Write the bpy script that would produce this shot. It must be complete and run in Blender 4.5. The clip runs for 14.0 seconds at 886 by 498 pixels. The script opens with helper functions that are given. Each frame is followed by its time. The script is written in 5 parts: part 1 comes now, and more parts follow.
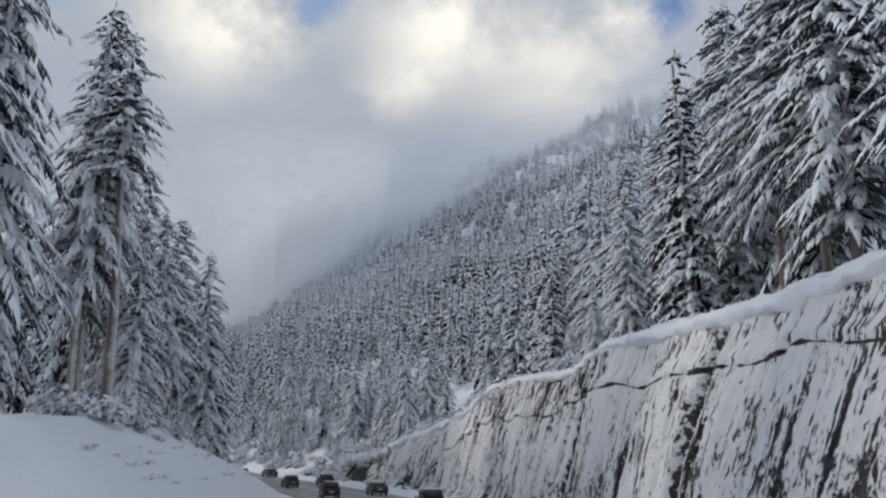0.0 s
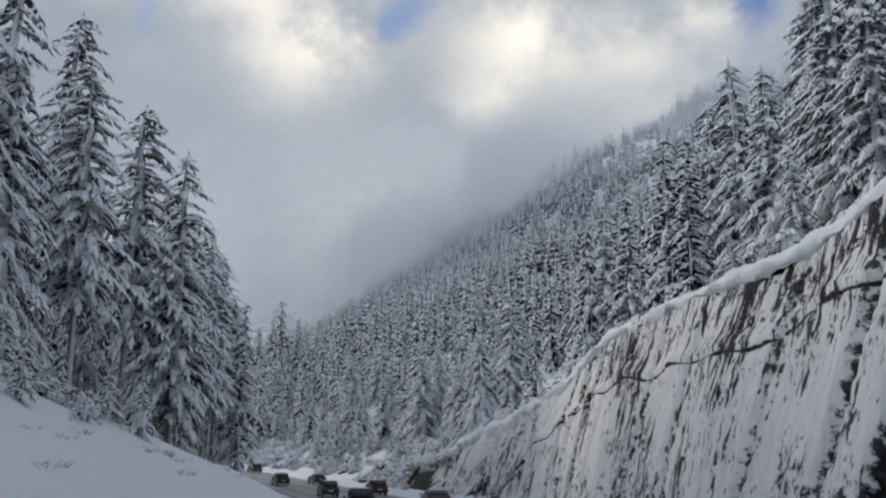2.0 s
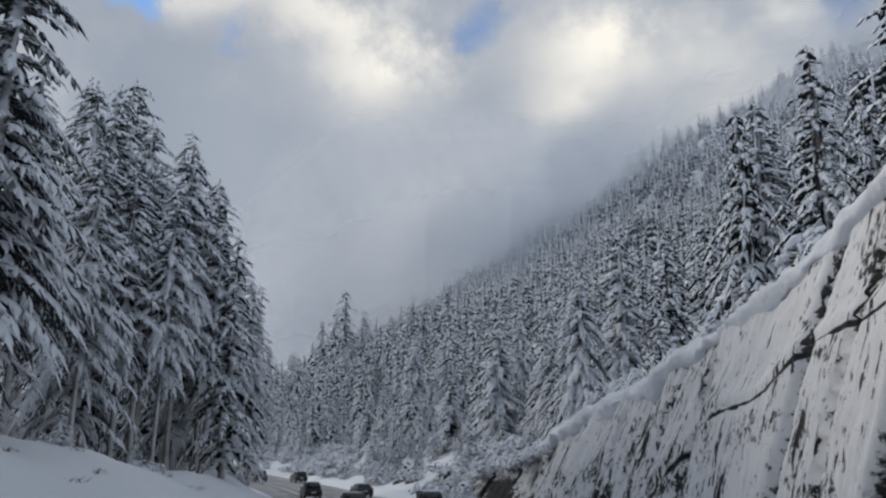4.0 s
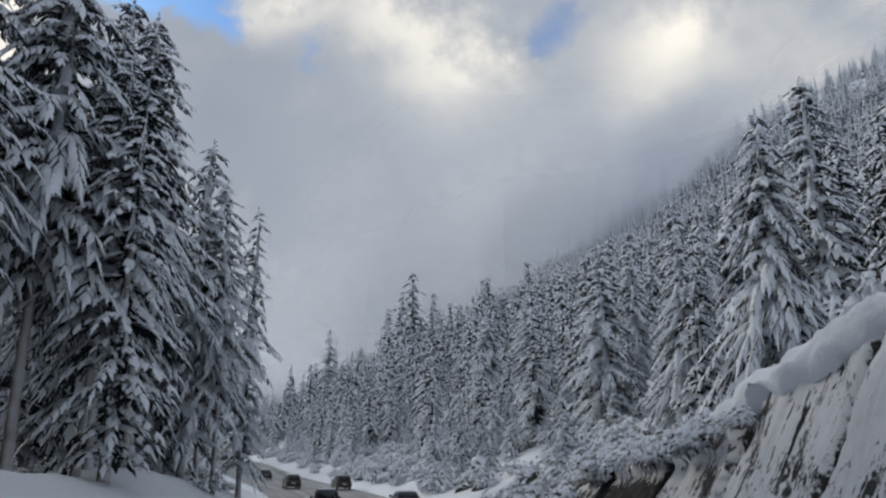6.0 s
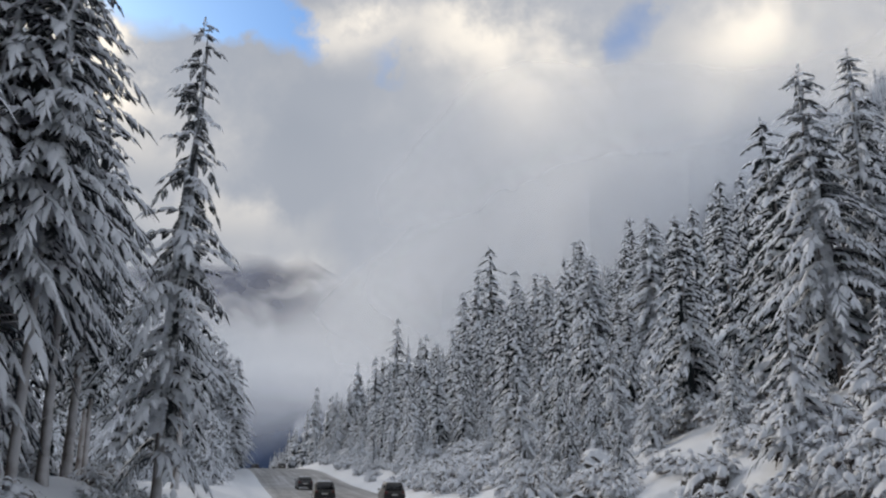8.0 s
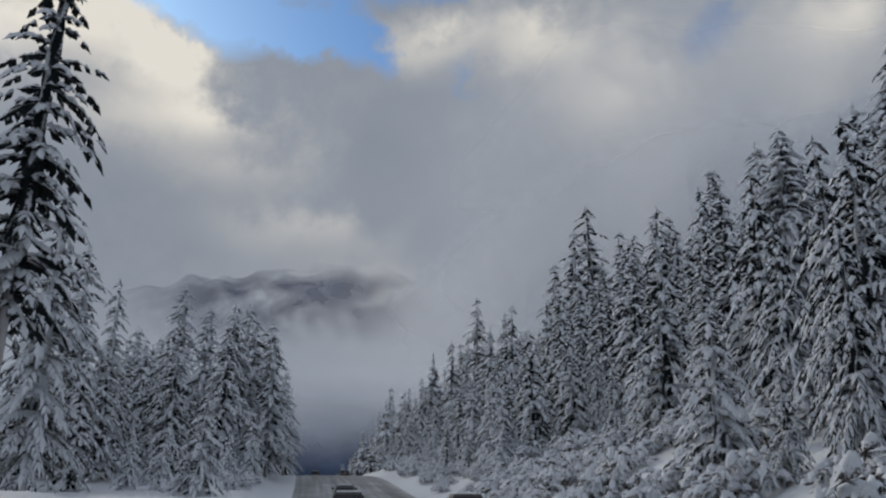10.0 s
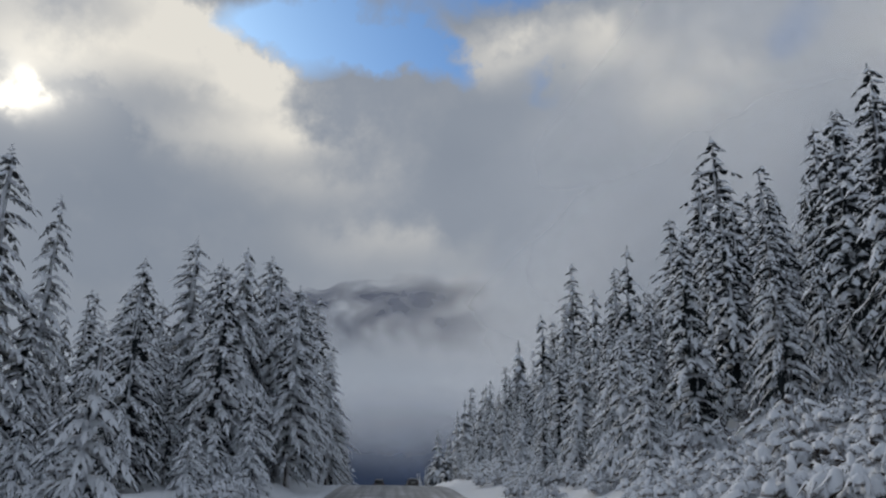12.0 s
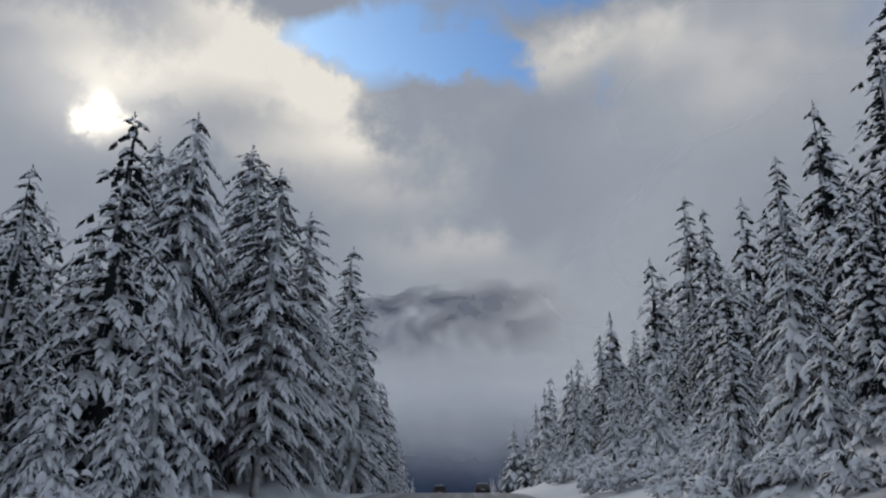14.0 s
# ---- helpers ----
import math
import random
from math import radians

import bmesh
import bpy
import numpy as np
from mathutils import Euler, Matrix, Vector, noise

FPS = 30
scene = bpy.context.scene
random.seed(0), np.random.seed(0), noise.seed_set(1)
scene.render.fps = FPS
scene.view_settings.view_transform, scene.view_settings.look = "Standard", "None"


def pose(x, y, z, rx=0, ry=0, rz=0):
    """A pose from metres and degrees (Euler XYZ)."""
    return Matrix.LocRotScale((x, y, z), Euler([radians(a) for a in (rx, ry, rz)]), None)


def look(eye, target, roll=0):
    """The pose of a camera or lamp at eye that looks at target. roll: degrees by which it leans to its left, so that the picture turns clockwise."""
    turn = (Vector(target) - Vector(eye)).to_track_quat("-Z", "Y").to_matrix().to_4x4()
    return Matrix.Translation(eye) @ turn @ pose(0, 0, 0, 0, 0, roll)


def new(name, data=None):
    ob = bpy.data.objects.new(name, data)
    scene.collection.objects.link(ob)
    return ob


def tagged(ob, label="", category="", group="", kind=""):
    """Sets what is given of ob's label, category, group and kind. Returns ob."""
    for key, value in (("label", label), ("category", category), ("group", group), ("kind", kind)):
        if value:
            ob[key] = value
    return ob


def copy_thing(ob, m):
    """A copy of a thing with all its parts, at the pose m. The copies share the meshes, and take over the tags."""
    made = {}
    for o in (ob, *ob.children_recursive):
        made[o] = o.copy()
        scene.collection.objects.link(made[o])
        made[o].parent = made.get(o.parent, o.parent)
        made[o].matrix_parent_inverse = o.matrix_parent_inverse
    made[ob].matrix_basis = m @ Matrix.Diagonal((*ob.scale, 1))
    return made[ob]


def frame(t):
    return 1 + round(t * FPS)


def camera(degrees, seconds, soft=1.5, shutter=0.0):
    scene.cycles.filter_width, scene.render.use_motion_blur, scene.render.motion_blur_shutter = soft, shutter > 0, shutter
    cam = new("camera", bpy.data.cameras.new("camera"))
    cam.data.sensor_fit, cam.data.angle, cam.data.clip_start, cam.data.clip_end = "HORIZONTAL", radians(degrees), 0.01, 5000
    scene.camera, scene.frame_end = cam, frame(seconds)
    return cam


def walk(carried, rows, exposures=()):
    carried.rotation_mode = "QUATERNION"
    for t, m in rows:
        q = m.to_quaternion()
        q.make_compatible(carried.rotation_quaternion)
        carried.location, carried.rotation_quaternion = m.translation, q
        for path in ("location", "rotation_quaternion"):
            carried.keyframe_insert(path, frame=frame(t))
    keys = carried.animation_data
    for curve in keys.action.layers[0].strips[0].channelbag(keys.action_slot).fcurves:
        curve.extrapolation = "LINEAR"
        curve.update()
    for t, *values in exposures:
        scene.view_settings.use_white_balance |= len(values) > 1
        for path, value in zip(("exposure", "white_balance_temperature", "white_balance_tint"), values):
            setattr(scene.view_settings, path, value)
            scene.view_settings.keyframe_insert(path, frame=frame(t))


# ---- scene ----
cam = camera(56.58, 14.0, soft=2.35)
PATH = [
    (0.0, pose(-0.000, -0.000, 2.600, 104.132, 0, 0.003) @ pose(0, 0, 0, 0, 0, -0.298)),
    (0.5, pose(0.225, 7.944, 2.307, 104.320, 0, 1.508) @ pose(0, 0, 0, 0, 0, -0.236)),
    (1.0, pose(0.268, 15.931, 2.007, 104.491, 0, 2.972) @ pose(0, 0, 0, 0, 0, -0.166)),
    (1.5, pose(0.119, 23.932, 1.708, 104.679, 0, 4.439) @ pose(0, 0, 0, 0, 0, -0.123)),
    (2.0, pose(-0.222, 31.969, 1.434, 104.878, 0, 5.926) @ pose(0, 0, 0, 0, 0, -0.046)),
    (2.5, pose(-0.766, 40.069, 1.213, 105.056, 0, 7.411) @ pose(0, 0, 0, 0, 0, 0.073)),
    (3.0, pose(-1.495, 48.216, 1.064, 105.189, 0, 8.897) @ pose(0, 0, 0, 0, 0, 0.083)),
    (3.5, pose(-2.371, 56.353, 0.988, 105.429, 0, 10.377) @ pose(0, 0, 0, 0, 0, 0.045)),
    (4.0, pose(-3.393, 64.430, 0.957, 105.655, 0, 11.852) @ pose(0, 0, 0, 0, 0, -0.020)),
    (4.5, pose(-4.588, 72.402, 0.938, 105.809, 0, 13.321) @ pose(0, 0, 0, 0, 0, -0.094)),
    (5.0, pose(-5.989, 80.239, 0.916, 105.902, 0, 14.785) @ pose(0, 0, 0, 0, 0, -0.156)),
    (5.5, pose(-7.623, 87.925, 0.883, 105.984, 0, 16.245) @ pose(0, 0, 0, 0, 0, -0.182)),
    (6.0, pose(-9.502, 95.475, 0.839, 106.125, 0, 17.702) @ pose(0, 0, 0, 0, 0, -0.136)),
    (6.5, pose(-11.612, 102.955, 0.802, 106.301, 0, 19.124) @ pose(0, 0, 0, 0, 0, -0.164)),
    (7.0, pose(-13.962, 110.405, 0.791, 106.486, 0, 20.548) @ pose(0, 0, 0, 0, 0, -0.288)),
    (7.5, pose(-16.571, 117.807, 0.808, 106.678, 0, 22.030) @ pose(0, 0, 0, 0, 0, -0.343)),
    (8.0, pose(-19.426, 125.157, 0.869, 106.873, 0, 23.506) @ pose(0, 0, 0, 0, 0, -0.330)),
    (8.5, pose(-22.576, 132.477, 0.980, 107.064, 0, 24.976) @ pose(0, 0, 0, 0, 0, -0.246)),
    (9.0, pose(-26.005, 139.765, 1.133, 107.236, 0, 26.440) @ pose(0, 0, 0, 0, 0, -0.133)),
    (9.5, pose(-29.663, 147.009, 1.319, 107.389, 0, 27.902) @ pose(0, 0, 0, 0, 0, -0.012)),
    (10.0, pose(-33.486, 154.193, 1.533, 107.551, 0, 29.364) @ pose(0, 0, 0, 0, 0, 0.100)),
    (10.5, pose(-37.422, 161.300, 1.771, 107.722, 0, 30.829) @ pose(0, 0, 0, 0, 0, 0.194)),
    (11.0, pose(-41.445, 168.310, 2.032, 107.946, 0, 32.298) @ pose(0, 0, 0, 0, 0, 0.254)),
    (11.5, pose(-45.582, 175.209, 2.318, 108.091, 0, 33.801) @ pose(0, 0, 0, 0, 0, 0.301)),
    (12.0, pose(-49.897, 182.003, 2.630, 108.236, 0, 35.296) @ pose(0, 0, 0, 0, 0, 0.461)),
    (12.5, pose(-54.428, 188.739, 2.966, 108.308, 0, 36.742) @ pose(0, 0, 0, 0, 0, 0.519)),
    (13.0, pose(-59.141, 195.399, 3.310, 108.364, 0, 38.084) @ pose(0, 0, 0, 0, 0, 0.505)),
    (13.5, pose(-63.985, 201.954, 3.653, 108.485, 0, 39.276) @ pose(0, 0, 0, 0, 0, 0.368)),
    (14.0, pose(-68.927, 208.406, 3.992, 108.605, 0, 40.327) @ pose(0, 0, 0, 0, 0, 0.219)),
]
walk(cam, PATH, exposures=[(0.0, 0.44, 6500, 10), (1.5, 0.42, 6500, 10), (3.0, 0.32, 6420, 10), (5.5, 0.32, 6440, 10), (8.0, 0.47, 6780, 12), (10.5, -0.16, 6450, 10), (12.0, -0.06, 6420, 10), (14.0, 0.0, 6480, 11)])

# ---- world and sun ----
SUN_AZ, SUN_EL = radians(64.8), radians(25.7)      # bearing to the left of +y, height
scene.view_settings.exposure = 0.0
world = bpy.data.worlds.new("winter_sky")
scene.world = world
world.use_nodes = True


def link(nt, a, b):
    nt.links.new(a, b)


def mnode(nt, op, a, b=None, c=None, clamp=False):
    n = nt.nodes.new("ShaderNodeMath")
    n.operation, n.use_clamp = op, clamp
    for k, v in enumerate((a, b, c)):
        if v is None:
            continue
        if isinstance(v, (int, float)):
            n.inputs[k].default_value = v
        else:
            link(nt, v, n.inputs[k])
    return n.outputs[0]


def ramp(nt, fac, stops):
    n = nt.nodes.new("ShaderNodeValToRGB")
    e = n.color_ramp.elements
    while len(e) < len(stops):
        e.new(0.5)
    for k, (p, col) in enumerate(stops):
        e[k].position = p
        e[k].color = (*col, 1) if len(col) == 3 else col
    link(nt, fac, n.inputs[0])
    return n.outputs[0]


def mixc(nt, fac, a, b):
    n = nt.nodes.new("ShaderNodeMix")
    n.data_type = "RGBA"
    for sock, v in ((n.inputs[0], fac), (n.inputs[6], a), (n.inputs[7], b)):
        if isinstance(v, (int, float)):
            sock.default_value = v
        elif isinstance(v, tuple):
            sock.default_value = (*v, 1)
        else:
            link(nt, v, sock)
    return n.outputs[2]


def noise_tex(nt, vec, scale, detail=4, rough=0.55, distort=0.0):
    n = nt.nodes.new("ShaderNodeTexNoise")
    n.inputs["Scale"].default_value, n.inputs["Detail"].default_value = scale, detail
    n.inputs["Roughness"].default_value, n.inputs["Distortion"].default_value = rough, distort
    if vec is not None:
        link(nt, vec, n.inputs["Vector"])
    return n.outputs[0]


def build_sky():
    nt = world.node_tree
    nt.nodes.clear()
    out = nt.nodes.new("ShaderNodeOutputWorld")
    bg = nt.nodes.new("ShaderNodeBackground")
    sky = nt.nodes.new("ShaderNodeTexSky")
    sky.sky_type, sky.sun_disc = "NISHITA", False
    sky.sun_elevation, sky.sun_rotation = SUN_EL, -SUN_AZ
    co = nt.nodes.new("ShaderNodeTexCoord").outputs["Generated"]
    sep = nt.nodes.new("ShaderNodeSeparateXYZ")
    link(nt, co, sep.inputs[0])
    x, y, z = sep.outputs
    az = mnode(nt, "MULTIPLY", mnode(nt, "ARCTAN2", mnode(nt, "MULTIPLY", x, -1.0), y), 57.2958)
    el = mnode(nt, "MULTIPLY", mnode(nt, "ARCSINE", z), 57.2958)
    # billows push the edges of the cloud about
    n1 = noise_tex(nt, co, 9.0, 5, 0.6)
    n2 = noise_tex(nt, co, 2.6, 3, 0.5)
    n3 = noise_tex(nt, co, 24.0, 4, 0.6)
    w = mnode(nt, "ADD", mnode(nt, "MULTIPLY", mnode(nt, "SUBTRACT", n1, 0.5), 8.0), mnode(nt, "MULTIPLY", mnode(nt, "SUBTRACT", n3, 0.5), 4.0))
    azw, elw = mnode(nt, "ADD", az, w), mnode(nt, "SUBTRACT", el, mnode(nt, "MULTIPLY", w, 0.6))

    def lobe(a0, e0, sa, se, amp, a=azw, e=elw):
        da = mnode(nt, "DIVIDE", mnode(nt, "SUBTRACT", a, a0), sa)
        de = mnode(nt, "DIVIDE", mnode(nt, "SUBTRACT", e, e0), se)
        r = mnode(nt, "ADD", mnode(nt, "MULTIPLY", da, da), mnode(nt, "MULTIPLY", de, de))
        return mnode(nt, "MULTIPLY", mnode(nt, "EXPONENT", mnode(nt, "MULTIPLY", r, -1.0)), amp)

    def total(items):
        s = items[0]
        for k in items[1:]:
            s = mnode(nt, "ADD", s, k)
        return s

    # openings with blue sky, most of them high up
    blue = total([lobe(*p) for p in BLUE] + [mnode(nt, "MULTIPLY", mnode(nt, "SUBTRACT", n1, 0.5), 0.7)])
    blue = mnode(nt, "MULTIPLY", mnode(nt, "SUBTRACT", blue, 0.30, clamp=True), 2.2, clamp=True)
    # where the cloud is thin and lit through, against the thick grey bank
    lit = total([lobe(*p) for p in LIT])
    puff = mnode(nt, "SUBTRACT", mnode(nt, "ADD", mnode(nt, "MULTIPLY", n1, 0.6), mnode(nt, "MULTIPLY", n3, 0.4)), 0.5)
    lit = mnode(nt, "ADD", lit, mnode(nt, "MULTIPLY", puff, mnode(nt, "ADD", mnode(nt, "MULTIPLY", lit, 2.3), 0.3)), clamp=True)
    glow = total([lobe(64.8, 25.9, 1.5, 1.0, 0.85), lobe(65.5, 26.8, 5, 3, 0.16, az, el)])
    grey = mixc(nt, mnode(nt, "MULTIPLY", mnode(nt, "SUBTRACT", n2, 0.3, clamp=True), 2.2, clamp=True), GREY_DARK, GREY_LIGHT)
    low = mnode(nt, "MULTIPLY", mnode(nt, "SUBTRACT", 11.0, el), 0.1, clamp=True)
    grey = mixc(nt, low, grey, GREY_LOW)
    cloud = mixc(nt, lit, grey, CREAM)
    cloud = mixc(nt, mnode(nt, "MULTIPLY", glow, 1.0, clamp=True), cloud, (2.6, 2.4, 2.0))
    skyc = nt.nodes.new("ShaderNodeVectorMath")
    skyc.operation = "MULTIPLY"
    link(nt, sky.outputs[0], skyc.inputs[0])
    skyc.inputs[1].default_value = BLUE_GAIN
    link(nt, mixc(nt, blue, cloud, skyc.outputs[0]), bg.inputs[0])
    bg.inputs[1].default_value = 1.0
    link(nt, bg.outputs[0], out.inputs[0])


BLUE = [(43, 33, 6.5, 2.3, 1.0), (38.2, 31.3, 3.2, 1.5, 0.75), (49.5, 32.3, 4.5, 1.8, 0.7), (46, 30, 3, 1.2, 0.35), (28, 28.8, 2.6, 2.2, 0.40), (33.5, 30.4, 2.4, 1.8, 0.60), (9.6, 30.0, 2.2, 2.0, 0.48), (7.2, 32, 2.6, 1.6, 0.45), (-16, 28.6, 2.8, 2.2, 0.55),
        (30, 36, 9, 2.0, 0.8), (-4, 36, 12, 2.5, 0.6)]
LIT = [(17, 28, 4.5, 3.2, 0.85), (1, 28.5, 5.0, 3.0, 0.75), (-8, 27.5, 6, 3.2, 0.58), (3, 25, 2.6, 1.6, 0.4), (-10, 23.5, 6, 1.8, 0.45), (31, 31.5, 3.0, 1.6, 0.6), (22, 31, 4, 2, 0.5), (56.5, 30.0, 4.5, 1.8, 0.95), (50.5, 28.0, 4.0, 1.5, 0.95), (46.5, 25.8, 4, 1.5, 0.75),
       (64, 28.5, 5, 1.8, 0.85), (54.5, 31.6, 2.2, 1.1, 0.8), (59, 33, 3.5, 1.6, 0.8), (50, 29.6, 2.5, 0.9, 0.5), (52, 25, 6, 1.6, 0.5), (46, 22.5, 5, 1.8, 0.30), (40, 18.5, 6, 1.6, 0.28), (36, 14, 8, 2.5, 0.15), (68, 31, 5, 1.2, 0.5), (24, 32.5, 6, 1.6, 0.3), (62, 24.3, 3.4, 1.3, -0.6), (61.5, 27.2, 1.6, 0.7, -0.5), (67, 26.3, 2.2, 0.8, -0.5)]
GREY_DARK, GREY_LIGHT, GREY_LOW, CREAM = (0.24, 0.275, 0.33), (0.345, 0.375, 0.425), (0.40, 0.45, 0.535), (0.80, 0.765, 0.69)
BLUE_GAIN = (0.046, 0.076, 0.112)
build_sky()

sun = new("sun", bpy.data.lights.new("sun", "SUN"))
sun.data.energy, sun.data.angle, sun.data.color = 1.0, radians(14), (1.0, 0.93, 0.82)
sun.matrix_world = look((0, 0, 0), (math.sin(SUN_AZ) * math.cos(SUN_EL), -math.cos(SUN_AZ) * math.cos(SUN_EL), -math.sin(SUN_EL)))


# ---- materials ----
def material(name):
    m = bpy.data.materials.new(name)
    m.use_nodes = True
    nt = m.node_tree
    b = nt.nodes["Principled BSDF"]
    return m, nt, b


def object_co(nt):
    return nt.nodes.new("ShaderNodeTexCoord").outputs["Object"]


def bump(nt, b, h, strength, dist):
    n = nt.nodes.new("ShaderNodeBump")
    n.inputs["Strength"].default_value, n.inputs["Distance"].default_value = strength, dist
    link(nt, h, n.inputs["Height"])
    link(nt, n.outputs[0], b.inputs["Normal"])


SNOW = (0.83, 0.87, 0.93)


def snow_mat():
    m, nt, b = material("snow")
    co = object_co(nt)
    big, fine = noise_tex(nt, co, 0.12, 4), noise_tex(nt, co, 2.2, 5, 0.65)
    link(nt, mixc(nt, big, (0.82, 0.86, 0.92), (0.88, 0.91, 0.95)), b.inputs["Base Color"])
    b.inputs["Roughness"].default_value = 0.75
    b.inputs["Specular IOR Level"].default_value = 0.2
    bump(nt, b, mnode(nt, "ADD", fine, mnode(nt, "MULTIPLY", big, 2.0)), 0.5, 0.25)
    return m


def road_mat():
    m, nt, b = material("slushy_asphalt")
    co = object_co(nt)
    uv = nt.nodes.new("ShaderNodeUVMap").outputs[0]
    mp = nt.nodes.new("ShaderNodeMapping")
    mp.inputs["Scale"].default_value = (0.02, 1.0, 1)
    link(nt, uv, mp.inputs[0])
    tracks = noise_tex(nt, mp.outputs[0], 1.1, 4, 0.6)
    patches = noise_tex(nt, co, 0.35, 5, 0.65)
    f = mnode(nt, "ADD", mnode(nt, "MULTIPLY", tracks, 0.75), mnode(nt, "MULTIPLY", patches, 0.45))
    col = ramp(nt, f, [(0.42, (0.15, 0.147, 0.143)), (0.60, (0.30, 0.295, 0.29)), (0.78, (0.60, 0.61, 0.63))])
    link(nt, col, b.inputs["Base Color"])
    b.inputs["Roughness"].default_value = 0.55
    bump(nt, b, noise_tex(nt, co, 6.0, 5, 0.7), 0.4, 0.03)
    return m


def needle_mat(name, lo, hi, dark, light, scale=1.6, snow_floor=0.0, clump=0.6, speck=0.85):
    """Evergreen needles that carry snow along their backs. UV: nearness to the fringe, and the spray's share of snow."""
    m, nt, b = material(name)
    co = object_co(nt)
    geo = nt.nodes.new("ShaderNodeNewGeometry")
    sep = nt.nodes.new("ShaderNodeSeparateXYZ")
    link(nt, geo.outputs["Normal"], sep.inputs[0])
    n1, n2 = noise_tex(nt, co, scale, 4, 0.65), noise_tex(nt, co, scale * 5, 3, 0.6)
    fringe = nt.nodes.new("ShaderNodeSeparateXYZ")
    link(nt, nt.nodes.new("ShaderNodeUVMap").outputs[0], fringe.inputs[0])
    v = mnode(nt, "ADD", mnode(nt, "MULTIPLY", sep.outputs[2], 0.45), mnode(nt, "MULTIPLY", mnode(nt, "SUBTRACT", n1, 0.5), clump))
    v = mnode(nt, "ADD", v, mnode(nt, "MULTIPLY", mnode(nt, "SUBTRACT", 0.5, fringe.outputs[0]), 0.9))
    v = mnode(nt, "ADD", v, mnode(nt, "MULTIPLY", mnode(nt, "SUBTRACT", fringe.outputs[1], 0.5), 0.3))
    v = mnode(nt, "ADD", v, mnode(nt, "MULTIPLY", mnode(nt, "SUBTRACT", n2, 0.5), speck))
    mr = nt.nodes.new("ShaderNodeMapRange")
    mr.interpolation_type = "SMOOTHSTEP"
    mr.inputs[1].default_value, mr.inputs[2].default_value = lo, hi
    mr.inputs[3].default_value = snow_floor
    link(nt, v, mr.inputs[0])
    green = mixc(nt, n2, dark, light)
    link(nt, mixc(nt, mr.outputs[0], green, SNOW), b.inputs["Base Color"])
    b.inputs["Roughness"].default_value = 0.85
    b.inputs["Specular IOR Level"].default_value = 0.15
    return m


def bark_mat():
    m, nt, b = material("frosted_sidelit_bark")
    co = object_co(nt)
    mp = nt.nodes.new("ShaderNodeMapping")
    mp.inputs["Scale"].default_value = (5, 5, 0.7)
    link(nt, co, mp.inputs[0])
    n1 = noise_tex(nt, mp.outputs[0], 1.5, 4, 0.6)
    n2 = noise_tex(nt, co, 0.8, 3)
    col = mixc(nt, n1, (0.05, 0.042, 0.038), (0.24, 0.20, 0.18))
    geo = nt.nodes.new("ShaderNodeNewGeometry")
    sep = nt.nodes.new("ShaderNodeSeparateXYZ")
    link(nt, geo.outputs["Normal"], sep.inputs[0])
    # paler +x side: frost, plus light on that side put into the colour
    side = mnode(nt, "ADD", mnode(nt, "MULTIPLY", sep.outputs[0], 0.4), mnode(nt, "SUBTRACT", n2, 0.46))
    link(nt, mixc(nt, mnode(nt, "MULTIPLY", side, 2.4, clamp=True), col, (0.62, 0.62, 0.64)), b.inputs["Base Color"])
    b.inputs["Roughness"].default_value = 0.9
    bump(nt, b, n1, 0.7, 0.05)
    return m


